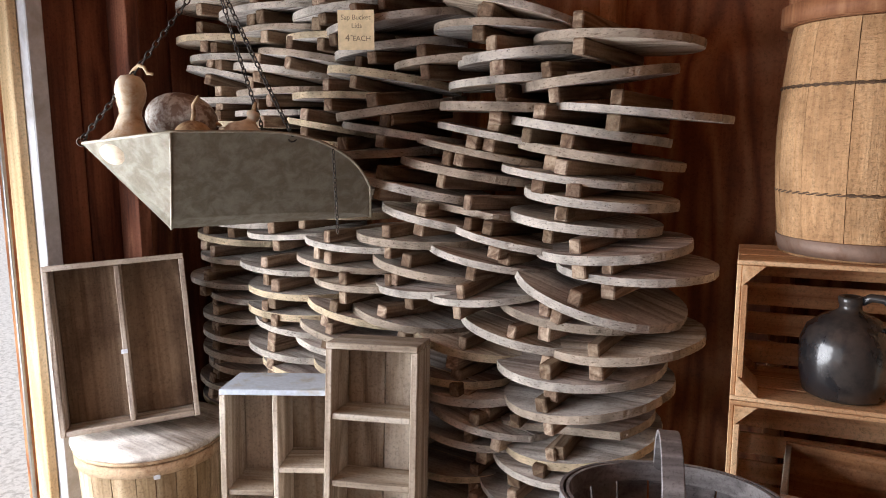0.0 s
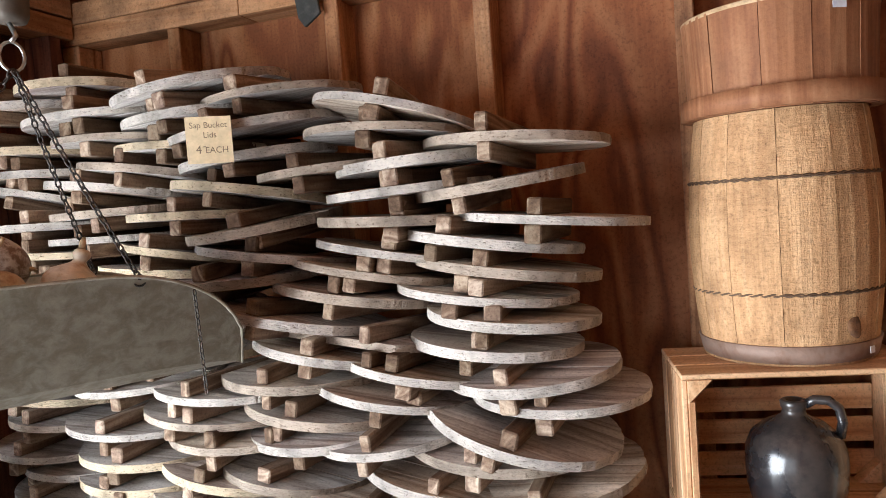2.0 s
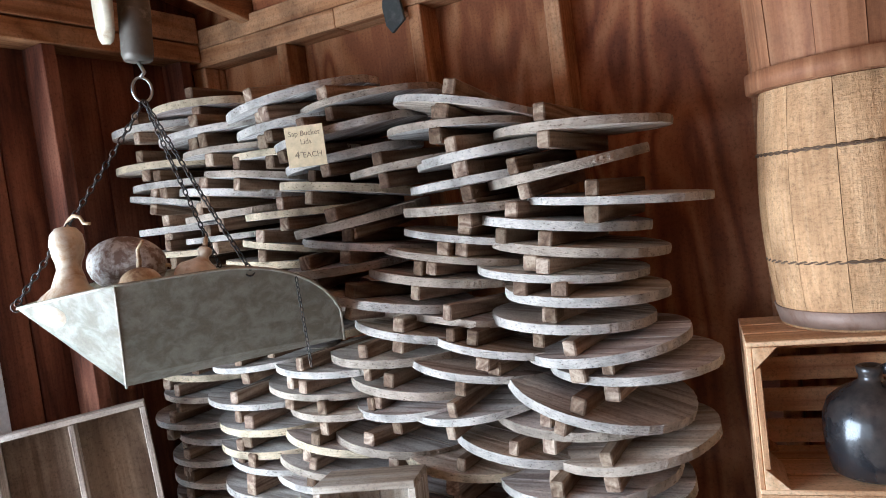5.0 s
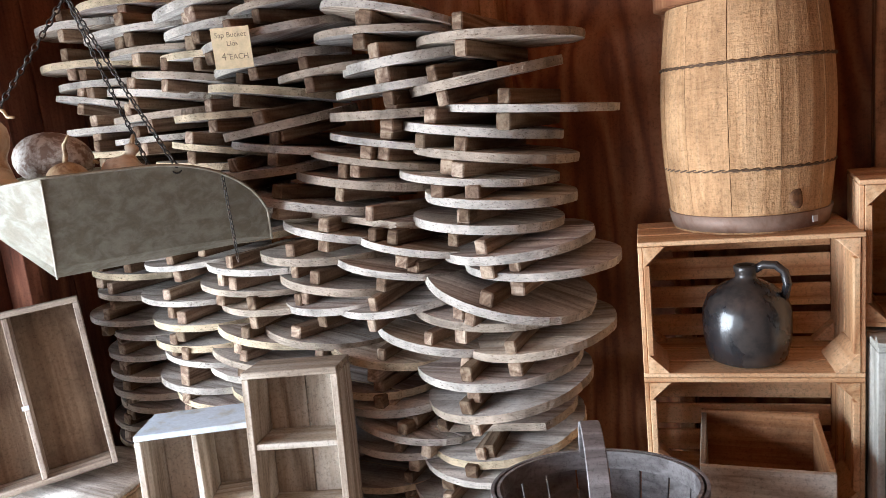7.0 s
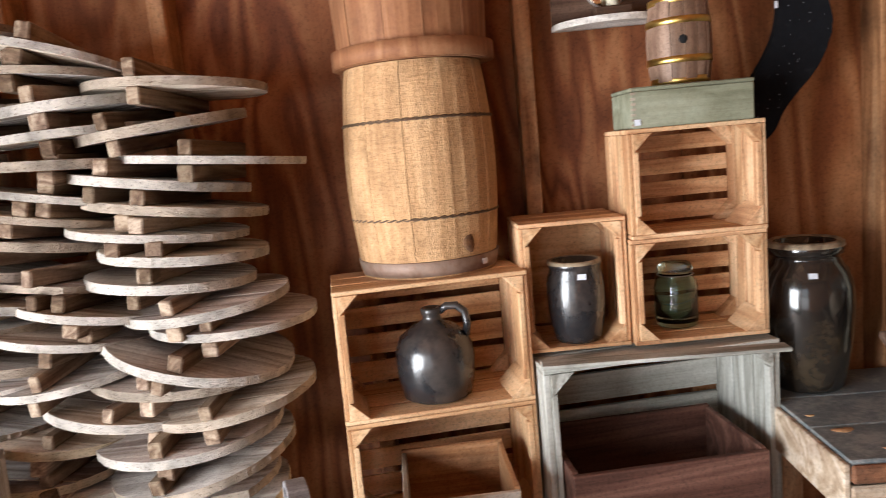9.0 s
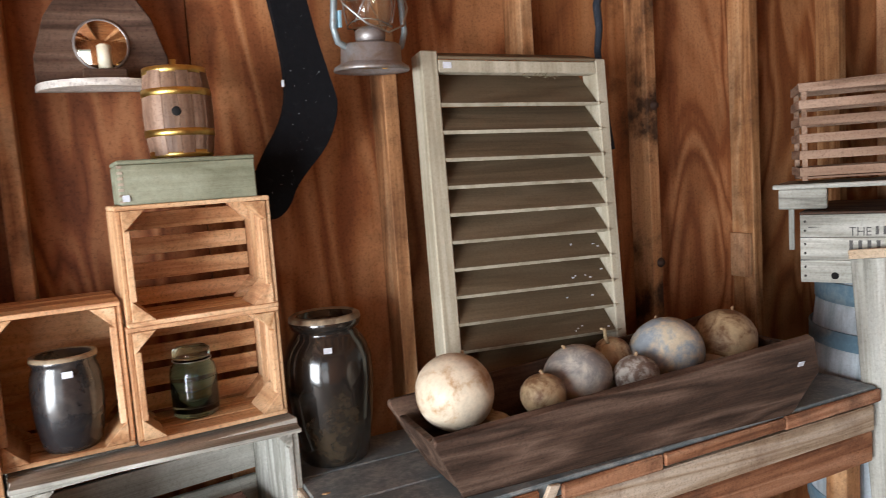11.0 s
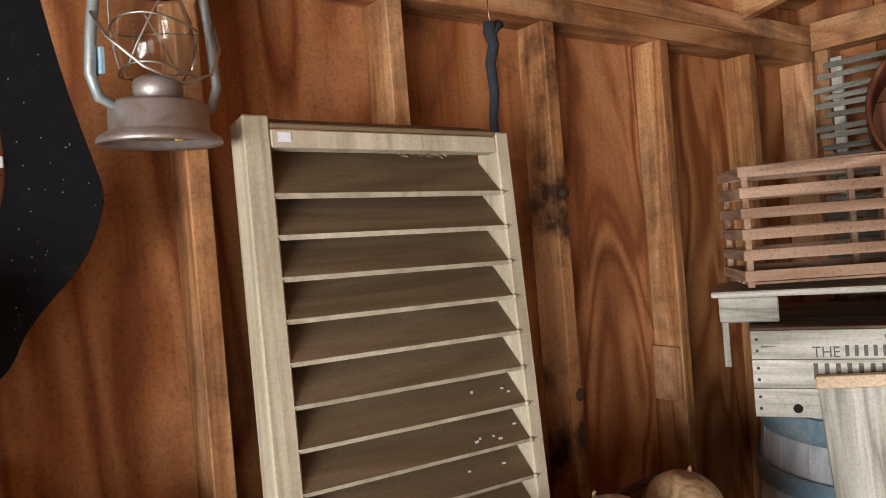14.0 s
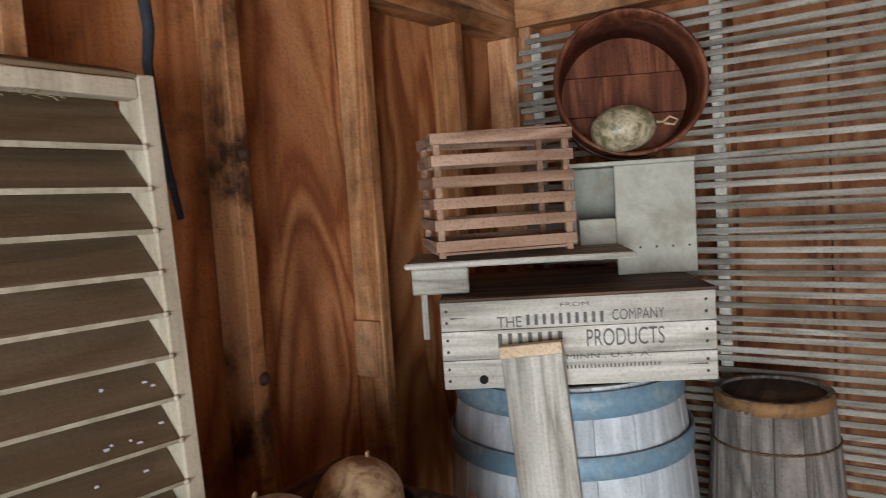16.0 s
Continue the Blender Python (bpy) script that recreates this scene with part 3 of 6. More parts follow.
def lid(x, y, z, r, slope_deg, pitch, view, top, bottom, tone="", cut=0.0):
    """A round bucket lid of two or three boards with a cleat on each face."""
    LID_N[0] += 1
    rng = random.Random(LID_N[0] * 7 + 3)
    right = Vector((math.cos(radians(view)), math.sin(radians(view)), 0))
    ahead = Vector((-right.y, right.x, 0))
    m = (Matrix.Translation((x, y, z)) @ Matrix.Rotation(radians(-slope_deg), 4, ahead) @ Matrix.Rotation(radians(pitch), 4, right)
         @ Matrix.Rotation(radians(rng.uniform(-9, 5)), 4, "Z"))
    label = tone or rng.choice(("grey weathered round wooden bucket lid stacked in a pile", "tan-grey round wooden bucket lid in a tall pile",
                                "dusty round plank bucket lid with nailed cleats"))
    ob = thing("bucket_lid", m, label, "bucket lid", "stacked sap bucket lids")
    th = 0.0165 + rng.uniform(-0.0025, 0.003)
    n = 56
    cuts = sorted(rng.uniform(-0.5, 0.5) * r for _ in range(rng.choice((1, 2, 2))))
    if len(cuts) == 2 and cuts[1] - cuts[0] < 0.25 * r:
        cuts = [cuts[0] - 0.15 * r, cuts[1] + 0.15 * r]
    bounds = [-r * (1 - cut)] + cuts + [r]
    stuff = rng.choice((old_grey, old_grey, old_grey, old_tan, old_red))
    rim = raw_rim(*rng.choice((("grey_sawn_rim", (0.56, 0.5, 0.44)), ("grey_sawn_rim", (0.56, 0.5, 0.44)), ("brown_sawn_rim", (0.44, 0.355, 0.28)), ("tan_sawn_rim", (0.6, 0.48, 0.33)))))
    rag = [1 + rng.uniform(-0.008, 0.005) for _ in range(n + 1)]
    ph = rng.uniform(0, 9)
    for a, b in zip(bounds, bounds[1:]):
        a2, b2 = a + 0.0008, b - 0.0008
        pts = []
        m_n = 22
        for i in range(m_n + 1):
            v = a2 + (b2 - a2) * i / m_n
            w = math.sqrt(max(0.0, r * r - v * v)) * (1 + 0.006 * math.sin(v * 60 + ph)) * rag[i]
            pts.append((max(w, 0.004), v))
        outline = [(w, v) for w, v in pts] + [(-w, v) for w, v in reversed(pts)]
        bm = bmesh.new()
        dz = rng.uniform(-0.0012, 0.0012)
        lo = [bm.verts.new((px * 0.994, py, -th / 2 + dz)) for px, py in outline]
        mid = [bm.verts.new((px + rng.uniform(-0.0014, 0.001), py, dz + rng.uniform(-0.003, 0.003))) for px, py in outline]
        hi = [bm.verts.new((px * 0.994, py, th / 2 + dz)) for px, py in outline]
        bm.faces.new(lo[::-1])
        bm.faces.new(hi)
        for s, t in ((lo, mid), (mid, hi)):
            for i in range(len(s)):
                j = (i + 1) % len(s)
                bm.faces.new((s[i], s[j], t[j], t[i])).material_index = 1
        board = part("lid_board", bm, stuff("x"), ob)
        board.data.materials.append(rim)
    for off, sgn in ((top, 1), (bottom, -1)):
        if off is None:
            continue
        half = math.sqrt(max(0.01, r * r - off * off)) * rng.uniform(0.93, 1.0)
        h = rng.uniform(0.028, 0.034)
        w = rng.uniform(0.011, 0.0165)
        za, zb = sorted((sgn * (th / 2 + 0.0006), sgn * (th / 2 + h)))
        bm = bmesh.new()
        box_into(bm, off - w, off + w, -half, half * 0.95, za, zb)
        part("cleat", bm, cleat_wood("y"), ob, "", 0.003)
    return ob


# the pile, column by column from the top: place, radius, tilt, lean, heading, cleat offsets
lid(-0.523, 1.660, 1.578, 0.178, -3.2, 0.0, 20, -0.017, -0.011)
lid(-0.562, 1.653, 1.505, 0.168, 6.3, 1.6, 22, -0.041, -0.031)
lid(-0.464, 1.660, 1.431, 0.184, -5.3, 0.8, 18, 0.002, -0.000)
lid(-0.584, 1.660, 1.395, 0.180, -8.6, 1.2, 22, -0.022, -0.040)
lid(-0.555, 1.660, 1.342, 0.181, -8.2, 0.8, 21, -0.005, -0.041)
lid(-0.599, 1.660, 1.296, 0.179, -6.7, 0.8, 23, 0.042, -0.006)
lid(-0.547, 1.649, 1.251, 0.168, -4.6, 1.6, 22, -0.011, -0.029)
lid(-0.587, 1.660, 1.197, 0.170, -5.1, 1.2, 23, 0.025, 0.002)
lid(-0.514, 1.647, 1.145, 0.168, 4.0, 1.6, 20, -0.001, 0.008)
lid(-0.466, 1.660, 1.104, 0.172, -0.1, 1.6, 18, 0.009, 0.015)
lid(-0.537, 1.635, 1.046, 0.192, -13.5, 7.0, 21, 0.030, 0.003)
lid(-0.592, 1.660, 0.996, 0.185, -4.1, 1.2, 22, 0.010, 0.014)
lid(-0.494, 1.660, 0.941, 0.181, 5.4, 2.0, 19, 0.012, 0.013)
lid(-0.582, 1.639, 0.878, 0.192, 1.6, 1.6, 22, 0.003, 0.013)
lid(-0.557, 1.633, 0.820, 0.192, 8.5, 1.6, 21, -0.004, 0.005)
lid(-0.595, 1.660, 0.744, 0.180, 6.4, 0.8, 23, -0.089, 0.021, cut=0.35)
lid(-0.585, 1.660, 0.699, 0.188, 7.1, 2.4, 22, 0.015, -0.019)
lid(-0.591, 1.643, 0.658, 0.192, 1.8, 2.0, 23, -0.002, -0.070)
lid(-0.625, 1.642, 0.578, 0.192, 1.7, 2.0, 24, -0.032, 0.033)
lid(-0.622, 1.638, 0.514, 0.192, 4.1, 1.6, 23, -0.032, 0.034)
lid(-0.759, 1.641, 1.653, 0.168, -14.0, 0.0, 28, 0.025, 0.014)
lid(-0.781, 1.642, 1.619, 0.168, -3.2, 0.0, 29, 0.027, 0.023)
lid(-0.717, 1.642, 1.556, 0.168, 3.7, 0.4, 27, 0.006, 0.012)
lid(-0.741, 1.641, 1.504, 0.168, 3.1, 0.4, 28, 0.023, 0.026)
lid(-0.764, 1.641, 1.447, 0.168, -2.1, 0.8, 29, 0.042, 0.032)
lid(-0.782, 1.655, 1.383, 0.169, -10.8, 1.2, 29, 0.033, -0.011)
lid(-0.839, 1.655, 1.347, 0.172, -11.2, 1.6, 31, 0.091, 0.036)
lid(-0.884, 1.655, 1.303, 0.175, -10.0, 1.6, 32, 0.041, 0.034)
lid(-1.015, 1.631, 1.261, 0.192, -11.7, 1.6, 36, 0.034, 0.031)
lid(-0.870, 1.655, 1.215, 0.188, -7.3, 0.8, 31, 0.094, 0.096, cut=0.35)
lid(-0.939, 1.655, 1.184, 0.178, -10.4, 1.6, 33, 0.016, 0.013)
lid(-0.738, 1.643, 1.151, 0.168, -9.9, 1.2, 28, 0.001, 0.032)
lid(-1.019, 1.655, 1.134, 0.181, -1.7, 1.2, 36, 0.009, 0.017)
lid(-0.802, 1.642, 1.102, 0.168, -9.1, 1.6, 30, 0.088, 0.022)
lid(-0.980, 1.655, 1.059, 0.172, -7.9, 2.0, 35, -0.000, -0.024)
lid(-0.954, 1.630, 1.024, 0.168, 2.3, 0.8, 34, -0.040, 0.031)
lid(-0.804, 1.629, 1.029, 0.168, 5.4, 2.0, 30, 0.022, 0.008)
lid(-1.038, 1.640, 0.932, 0.173, -7.9, 2.4, 36, 0.027, 0.084)
lid(-0.698, 1.627, 0.940, 0.168, -9.6, 1.6, 27, 0.035, 0.110)
lid(-0.854, 1.640, 0.894, 0.168, -7.9, 2.4, 31, 0.042, 0.026)
lid(-0.914, 1.640, 0.819, 0.174, -5.4, 1.6, 32, 0.089, 0.110)
lid(-0.845, 1.640, 0.783, 0.171, 1.7, 1.2, 30, 0.027, 0.095)
lid(-0.795, 1.640, 0.723, 0.181, -8.8, 1.2, 29, 0.050, 0.101)
lid(-0.838, 1.632, 0.678, 0.168, -4.9, 1.2, 31, 0.046, 0.076)
lid(-0.909, 1.642, 0.579, 0.168, -1.9, 1.6, 33, 0.110, 0.110)
lid(-0.855, 1.643, 0.514, 0.168, -2.2, 1.6, 31, 0.072, 0.095)
lid(-1.209, 1.634, 1.754, 0.192, 8.6, 0.0, 40, 0.019, 0.040)
lid(-1.025, 1.660, 1.721, 0.172, 3.7, 0.0, 36, 0.007, 0.007)
lid(-1.529, 1.660, 1.791, 0.172, -0.8, 0.0, 47, 0.061, 0.075)
lid(-1.700, 1.660, 1.762, 0.176, 0.9, 0.0, 50, 0.056, 0.056)
lid(-1.465, 1.641, 1.718, 0.192, 3.0, 0.0, 46, 0.040, 0.050)
lid(-1.220, 1.660, 1.698, 0.183, 4.2, 0.0, 40, 0.017, 0.040)
lid(-1.078, 1.643, 1.658, 0.192, 6.7, 0.0, 37, 0.013, -0.079)
lid(-1.431, 1.660, 1.664, 0.175, -0.8, 0.0, 45, -0.033, 0.028)
lid(-1.259, 1.660, 1.631, 0.173, -2.3, 0.0, 41, 0.019, 0.034)
lid(-1.096, 1.660, 1.600, 0.170, 5.7, 0.0, 37, -0.002, 0.039)
lid(-1.700, 1.660, 1.659, 0.179, -1.2, 0.0, 50, 0.023, 0.030)
lid(-1.654, 1.660, 1.605, 0.171, -0.9, 0.0, 49, 0.025, 0.037)
lid(-1.366, 1.650, 1.586, 0.168, -8.5, 0.8, 44, 0.047, 0.051)
lid(-1.459, 1.660, 1.552, 0.180, -8.2, 0.8, 45, 0.021, 0.027)
lid(-1.675, 1.653, 1.547, 0.168, -12.4, 0.4, 50, 0.039, 0.039)
lid(-1.118, 1.660, 1.525, 0.175, -9.0, 0.4, 38, 0.011, 0.011)
lid(-0.903, 1.652, 1.557, 0.168, 3.5, 0.0, 33, 0.000, 0.008)
lid(-1.458, 1.660, 1.508, 0.175, 1.8, 0.0, 45, 0.013, 0.064)
lid(-1.234, 1.642, 1.485, 0.168, -1.3, 0.0, 41, 0.056, 0.063)
lid(-1.458, 1.650, 1.448, 0.173, -0.0, 0.0, 46, 0.030, 0.040)
lid(-1.080, 1.638, 1.454, 0.168, 7.2, 0.8, 38, 0.022, 0.057)
lid(-1.061, 1.639, 1.389, 0.168, -9.1, 0.8, 37, 0.028, 0.023)
lid(-1.266, 1.650, 1.400, 0.169, -9.9, 1.2, 42, 0.004, 0.010)
lid(-1.121, 1.640, 1.348, 0.168, 2.5, 0.8, 39, -0.031, -0.022)
lid(-1.643, 1.647, 1.486, 0.168, -0.7, 0.0, 49, 0.035, 0.035)
lid(-1.330, 1.650, 1.364, 0.170, -5.9, 0.0, 43, 0.053, 0.053)
lid(-1.655, 1.660, 1.086, 0.177, -4.0, 1.2, 48, -0.031, -0.036)
lid(-1.652, 1.660, 1.029, 0.173, -1.9, 0.8, 48, 0.008, 0.008)
lid(-1.698, 1.660, 0.956, 0.178, -2.4, 1.2, 49, -0.001, -0.014)
lid(-1.619, 1.660, 0.915, 0.172, -2.4, 0.4, 47, -0.052, -0.065)
lid(-1.657, 1.660, 0.854, 0.172, -1.1, 0.4, 48, -0.006, -0.006)
lid(-1.661, 1.660, 0.789, 0.173, -4.4, 0.8, 48, -0.011, -0.019)
lid(-1.664, 1.660, 0.737, 0.173, -4.7, 0.8, 48, -0.011, -0.018)
lid(-1.641, 1.660, 0.696, 0.173, -5.0, 0.8, 48, -0.032, -0.032)
lid(-1.676, 1.660, 0.632, 0.180, -6.8, 0.8, 48, 0.006, 0.006)
lid(-1.674, 1.660, 0.574, 0.176, -6.5, 0.8, 48, -0.004, -0.004)
lid(-1.414, 1.630, 1.127, 0.169, 2.8, 0.4, 44, 0.020, 0.031)
lid(-1.443, 1.630, 1.026, 0.173, -3.1, 1.2, 45, 0.025, 0.032)
lid(-1.407, 1.630, 0.965, 0.176, -1.7, 1.2, 44, 0.016, -0.000)
lid(-1.421, 1.630, 0.904, 0.170, -2.6, 1.2, 44, 0.016, 0.005)
lid(-1.387, 1.622, 0.863, 0.168, -5.9, 1.6, 44, -0.007, -0.013)
lid(-1.414, 1.630, 0.791, 0.179, -5.5, 1.6, 44, 0.016, 0.012)
lid(-1.366, 1.630, 0.745, 0.175, -7.3, 1.6, 43, -0.032, -0.032)
lid(-1.184, 1.630, 1.112, 0.174, -3.0, 1.2, 39, 0.023, -0.025)
lid(-1.210, 1.630, 1.060, 0.179, -4.1, 1.6, 40, 0.052, -0.001)
lid(-1.152, 1.630, 1.016, 0.176, -0.1, 1.2, 38, 0.005, 0.003)
lid(-1.174, 1.630, 0.928, 0.182, -9.7, 2.0, 39, 0.004, -0.029)
lid(-1.210, 1.630, 0.867, 0.180, -10.3, 2.4, 40, 0.004, -0.002)
lid(-1.228, 1.630, 0.834, 0.177, -6.1, 2.0, 40, 0.062, 0.062)
lid(-1.168, 1.630, 0.772, 0.174, -6.1, 1.6, 39, 0.035, 0.035)
# the lowest layers of the pile, down to the floor
for cx, cy, top_z in ((-0.60, 1.655, 0.46), (-0.85, 1.645, 0.46), (-1.66, 1.66, 0.52), (-1.36, 1.63, 0.69), (-1.14, 1.64, 0.715)):
    z = top_z
    while z > FLOOR + 0.035:
        lid(cx + random.uniform(-0.03, 0.03), cy, z, random.uniform(0.172, 0.186), random.uniform(-2, 2), 1, 30, random.uniform(-0.03, 0.03), random.uniform(-0.03, 0.03))
        z -= 0.054
# lids that close the pile behind the hanging pan
for i in range(6):
    lid(-1.60 + 0.02 * (i % 2), 1.65, 1.42 - i * 0.055, 0.172, -2 + i % 3, 1, 48, 0.02, 0.03)
    lid(-1.33 + 0.03 * (i % 2), 1.64, 1.305 - i * 0.052 if i < 3 else 1.44 + 0.0 * i - i * 0.05, 0.172, -3, 2, 44, 0.03, 0.01)

# card pinned to the pile
card_m = Matrix.Translation((-1.047, 1.424, 1.621)) @ Matrix.Rotation(radians(24), 4, "Z") @ Matrix.Rotation(radians(1), 4, "Y") @ Matrix.Rotation(radians(4), 4, "X")
card = thing("price_card", card_m, "square manila price card lettered by hand, pinned to lids", "price card")
box("card", -0.042, 0.042, -0.0007, 0.0007, -0.043, 0.043, CARD, card, "", 0.0)
stand = Matrix.Translation((0, -0.0012, 0)) @ Matrix.Rotation(radians(90), 4, "X")
for text, dx, z, s in (("Sap Bucket", 0, 0.027, 0.0155), ("Lids", 0.002, 0.009, 0.0155), ("4", -0.02, -0.018, 0.022), ("EACH", 0.013, -0.019, 0.0165)):
    lettering("handwriting", text, s, INK, Matrix.Translation((dx, 0, z)) @ stand, card, "brown pencil lettering")
box("handwriting", -0.0125, -0.0065, -0.0014, -0.0009, -0.013, -0.0115, INK, card, "", 0.0)


# hanging scale with a galvanized pan
def chain(name, a, b, parent, sag=0.0, link=0.017, wire=0.0017, material=DARK_IRON):
    a, b = Vector(a), Vector(b)
    n = max(2, int((b - a).length / (link * 0.78)))
    bm = bmesh.new()
    for i in range(n):
        t = (i + 0.5) / n
        p = a.lerp(b, t) - Vector((0, 0, sag * 4 * t * (1 - t)))
        d = ((b - a).normalized() - Vector((0, 0, sag * 4 * (1 - 2 * t) / max(0.01, (b - a).length)))).normalized()
        u = d.orthogonal().normalized()
        u = Matrix.Rotation(radians(90 * (i % 2) + 25), 3, d) @ u
        v = d.cross(u)
        rings = []
        for k in range(10):
            c = 2 * math.pi * k / 10
            q = p + d * math.cos(c) * link * 0.5 + u * math.sin(c) * link * 0.27
            out = (d * math.cos(c) + u * math.sin(c)).normalized()
            rings.append([bm.verts.new(q + (out * math.cos(2 * math.pi * s / 5) + v * math.sin(2 * math.pi * s / 5)) * wire) for s in range(5)])
        for k in range(10):
            for s in range(5):
                bm.faces.new((rings[k][s], rings[k][(s + 1) % 5], rings[(k + 1) % 10][(s + 1) % 5], rings[(k + 1) % 10][s]))
    return part(name, bm, material, parent, smooth=True)


pan_m = Matrix.Translation((-1.161, 1.008, 1.192)) @ Matrix.Rotation(math.atan2(0.85, 0.527), 4, "Z")
scale_ob = thing("hanging_scale", pan_m, "hanging spring scale with galvanized scoop pan on chains", "hanging scale")
PAN_L, HALF, DEEP = 0.44, 0.15, 0.2


def pan_half(h):
    return 0.022 + (HALF - 0.022) * (h / DEEP) ** 0.8


def pan_rim(u):
    return DEEP if u < 0.16 else 0.004 + (DEEP - 0.004) * math.sqrt(max(0.0, 1 - ((u - 0.16) / (PAN_L - 0.16)) ** 2.2))


bm = bmesh.new()
secs = []
for i in range(29):
    u = PAN_L * i / 28
    top = pan_rim(u)
    sec = []
    for k in range(-8, 9):
        h = top * abs(k) / 8
        sec.append(bm.verts.new((u, HALF + math.copysign(pan_half(h), k) * (1 if k else 0), h + 0.004 * (u / PAN_L))))
    secs.append(sec)
for a, b in zip(secs, secs[1:]):
    for k in range(16):
        bm.faces.new((a[k], b[k], b[k + 1], a[k + 1]))
tip = bm.verts.new((-0.156, HALF, DEEP - 0.02))
for k in range(16):
    bm.faces.new((secs[0][k], secs[0][k + 1], tip))
bmesh.ops.solidify(bm, geom=bm.faces[:], thickness=0.0016)
pan = part("pan", bm, GALV, scale_ob, "dull galvanized sheet-metal scoop pan")
for side in (-1, 1):
    pts = [(-0.156, HALF, DEEP - 0.019)] + [(PAN_L * i / 24, HALF + side * pan_half(pan_rim(PAN_L * i / 24)), pan_rim(PAN_L * i / 24) + 0.003) for i in range(25)]
    tube("rim_wire", pts, 0.0028, GALV, pan, "rolled rim", 6)
    tube("seam", [(0.0, HALF + side * pan_half(DEEP * k / 8), DEEP * k / 8 + 0.001) for k in range(9)], 0.0024, GALV, pan, "soldered seam", 6)
RING = (0.112, HALF, 0.544)
for k, c in enumerate(((-0.156, HALF, DEEP - 0.012), (0.235, 0.006, 0.195), (0.235, 2 * HALF - 0.006, 0.195))):
    chain("chain", RING, c, scale_ob, 0.006)
    tube("chain_hook", [(c[0] + 0.009 * math.cos(t), c[1] + 0.003, c[2] - 0.004 + 0.009 * math.sin(t)) for t in np.linspace(0, 6.28, 12)[:-1]], 0.0018, DARK_IRON, scale_ob, "", 6, True)
chain("loose_chain", (0.322, 0.013, 0.165), (0.326, 0.008, -0.012), scale_ob, 0.0, 0.012, 0.0012)
tube("ring", [(RING[0] + 0.018 * math.cos(t), RING[1] + 0.004, RING[2] + 0.022 + 0.024 * math.sin(t)) for t in np.linspace(0, 6.28, 17)[:-1]], 0.0028, WIRE, scale_ob, "steel ring", 8, True)
tube("swivel_hook", [(RING[0], RING[1], RING[2] + 0.045), (RING[0] + 0.008, RING[1], RING[2] + 0.055), (RING[0], RING[1], RING[2] + 0.075)], 0.004, WIRE, scale_ob, "steel hook", 8)
body_m = Matrix.Translation((RING[0], RING[1], RING[2] + 0.075)) @ Matrix.Rotation(radians(4), 4, "Y")
lathe("scale_body", [(0.0, 0.0), (0.026, 0.002), (0.03, 0.012), (0.031, 0.40), (0.0, 0.41)], plain("worn_scale_iron", (0.12, 0.1, 0.08), 0.5, 0.5, (0.25, 0.22, 0.18), 0.6, 14, 0.2), scale_ob, "dark worn round scale body", 20, m=body_m)
lathe("dial", [(0.0, 0.0), (0.088, 0.0), (0.093, 0.006), (0.093, 0.02), (0.086, 0.024), (0.0, 0.024)], plain("cream_dial_enamel", (0.6, 0.52, 0.38), 0.4, 0, (0.3, 0.2, 0.12), 0.6, 12, 0.1), scale_ob,
      "round cream dial with a brass rim", 36, m=Matrix.Translation((RING[0] - 0.035, RING[1] + 0.02, RING[2] + 0.21)) @ Matrix.Rotation(radians(-90), 4, "Y"))
tube("hanger", [(RING[0] + 0.03, RING[1], RING[2] + 0.47), (RING[0] + 0.03, RING[1], RING[2] + 0.66)], 0.005, DARK_IRON, scale_ob, "", 8)
box("scale_tag", RING[0] + 0.028, RING[0] + 0.05, RING[1] - 0.03, RING[1] - 0.029, RING[2] + 0.2, RING[2] + 0.245, LABEL, scale_ob, "white paper tag", 0)


# gourds
def gourd(name, x, y, z, r, squash, material, label, group, tip_deg=0.0, turn=0.0, neck=None, stem=None, wobble=0.015, hook=False):
    m = Matrix.Translation((x, y, z)) @ Matrix.Rotation(radians(turn), 4, "Z") @ Matrix.Rotation(radians(tip_deg), 4, "Y")
    ob = thing(name, m, label, "gourd", group)
    prof = [(0.0, -r * squash)] + [(r * math.cos(a), r * squash * math.sin(a)) for a in np.linspace(-1.45, 1.2 if neck else 1.45, 18)]
    if neck:
        nr, nh = neck
        z0 = prof[-1][1]
        r1 = prof[-1][0]
        prof = prof[:-4] + [(max(r1, nr) * 1.05, z0 - nh * 0.02), (nr * 0.86, z0 + nh * 0.14), (nr * 0.7, z0 + nh * 0.27), (nr * 0.74, z0 + nh * 0.38), (nr * 0.93, z0 + nh * 0.52), (nr, z0 + nh * 0.68), (nr * 0.9, z0 + nh * 0.85), (nr * 0.6, z0 + nh * 0.96), (0.0, z0 + nh)]
    else:
        prof.append((0.0, r * squash))
    lathe("body", prof, material, ob, "", 32, wobble=wobble)
    stem = stem or 0.012
    top = prof[-1][1] - 0.004
    if hook:
        tube("stem", [(0, 0, top), (0.002, -0.006, top + 0.012), (0.002, -0.02, top + 0.021), (0.001, -0.036, top + 0.017), (0, -0.046, top + 0.004), (0, -0.06, top + 0.002)], 0.0042, GOURD_TAN, ob, "dry hooked stem", 8, taper=0.75)
    else:
        tube("stem", [(0, 0, top), (stem * 0.1, 0, top + stem * 0.35), (stem * 0.05, 0.002, top + stem * 0.7), (stem * 0.35, 0.004, top + stem)], 0.005, GOURD_TAN, ob, "dry curled stem", 8, taper=0.6)
    return ob


def pan_at(u, v, h):
    return pan_m @ Vector((u, v, h))


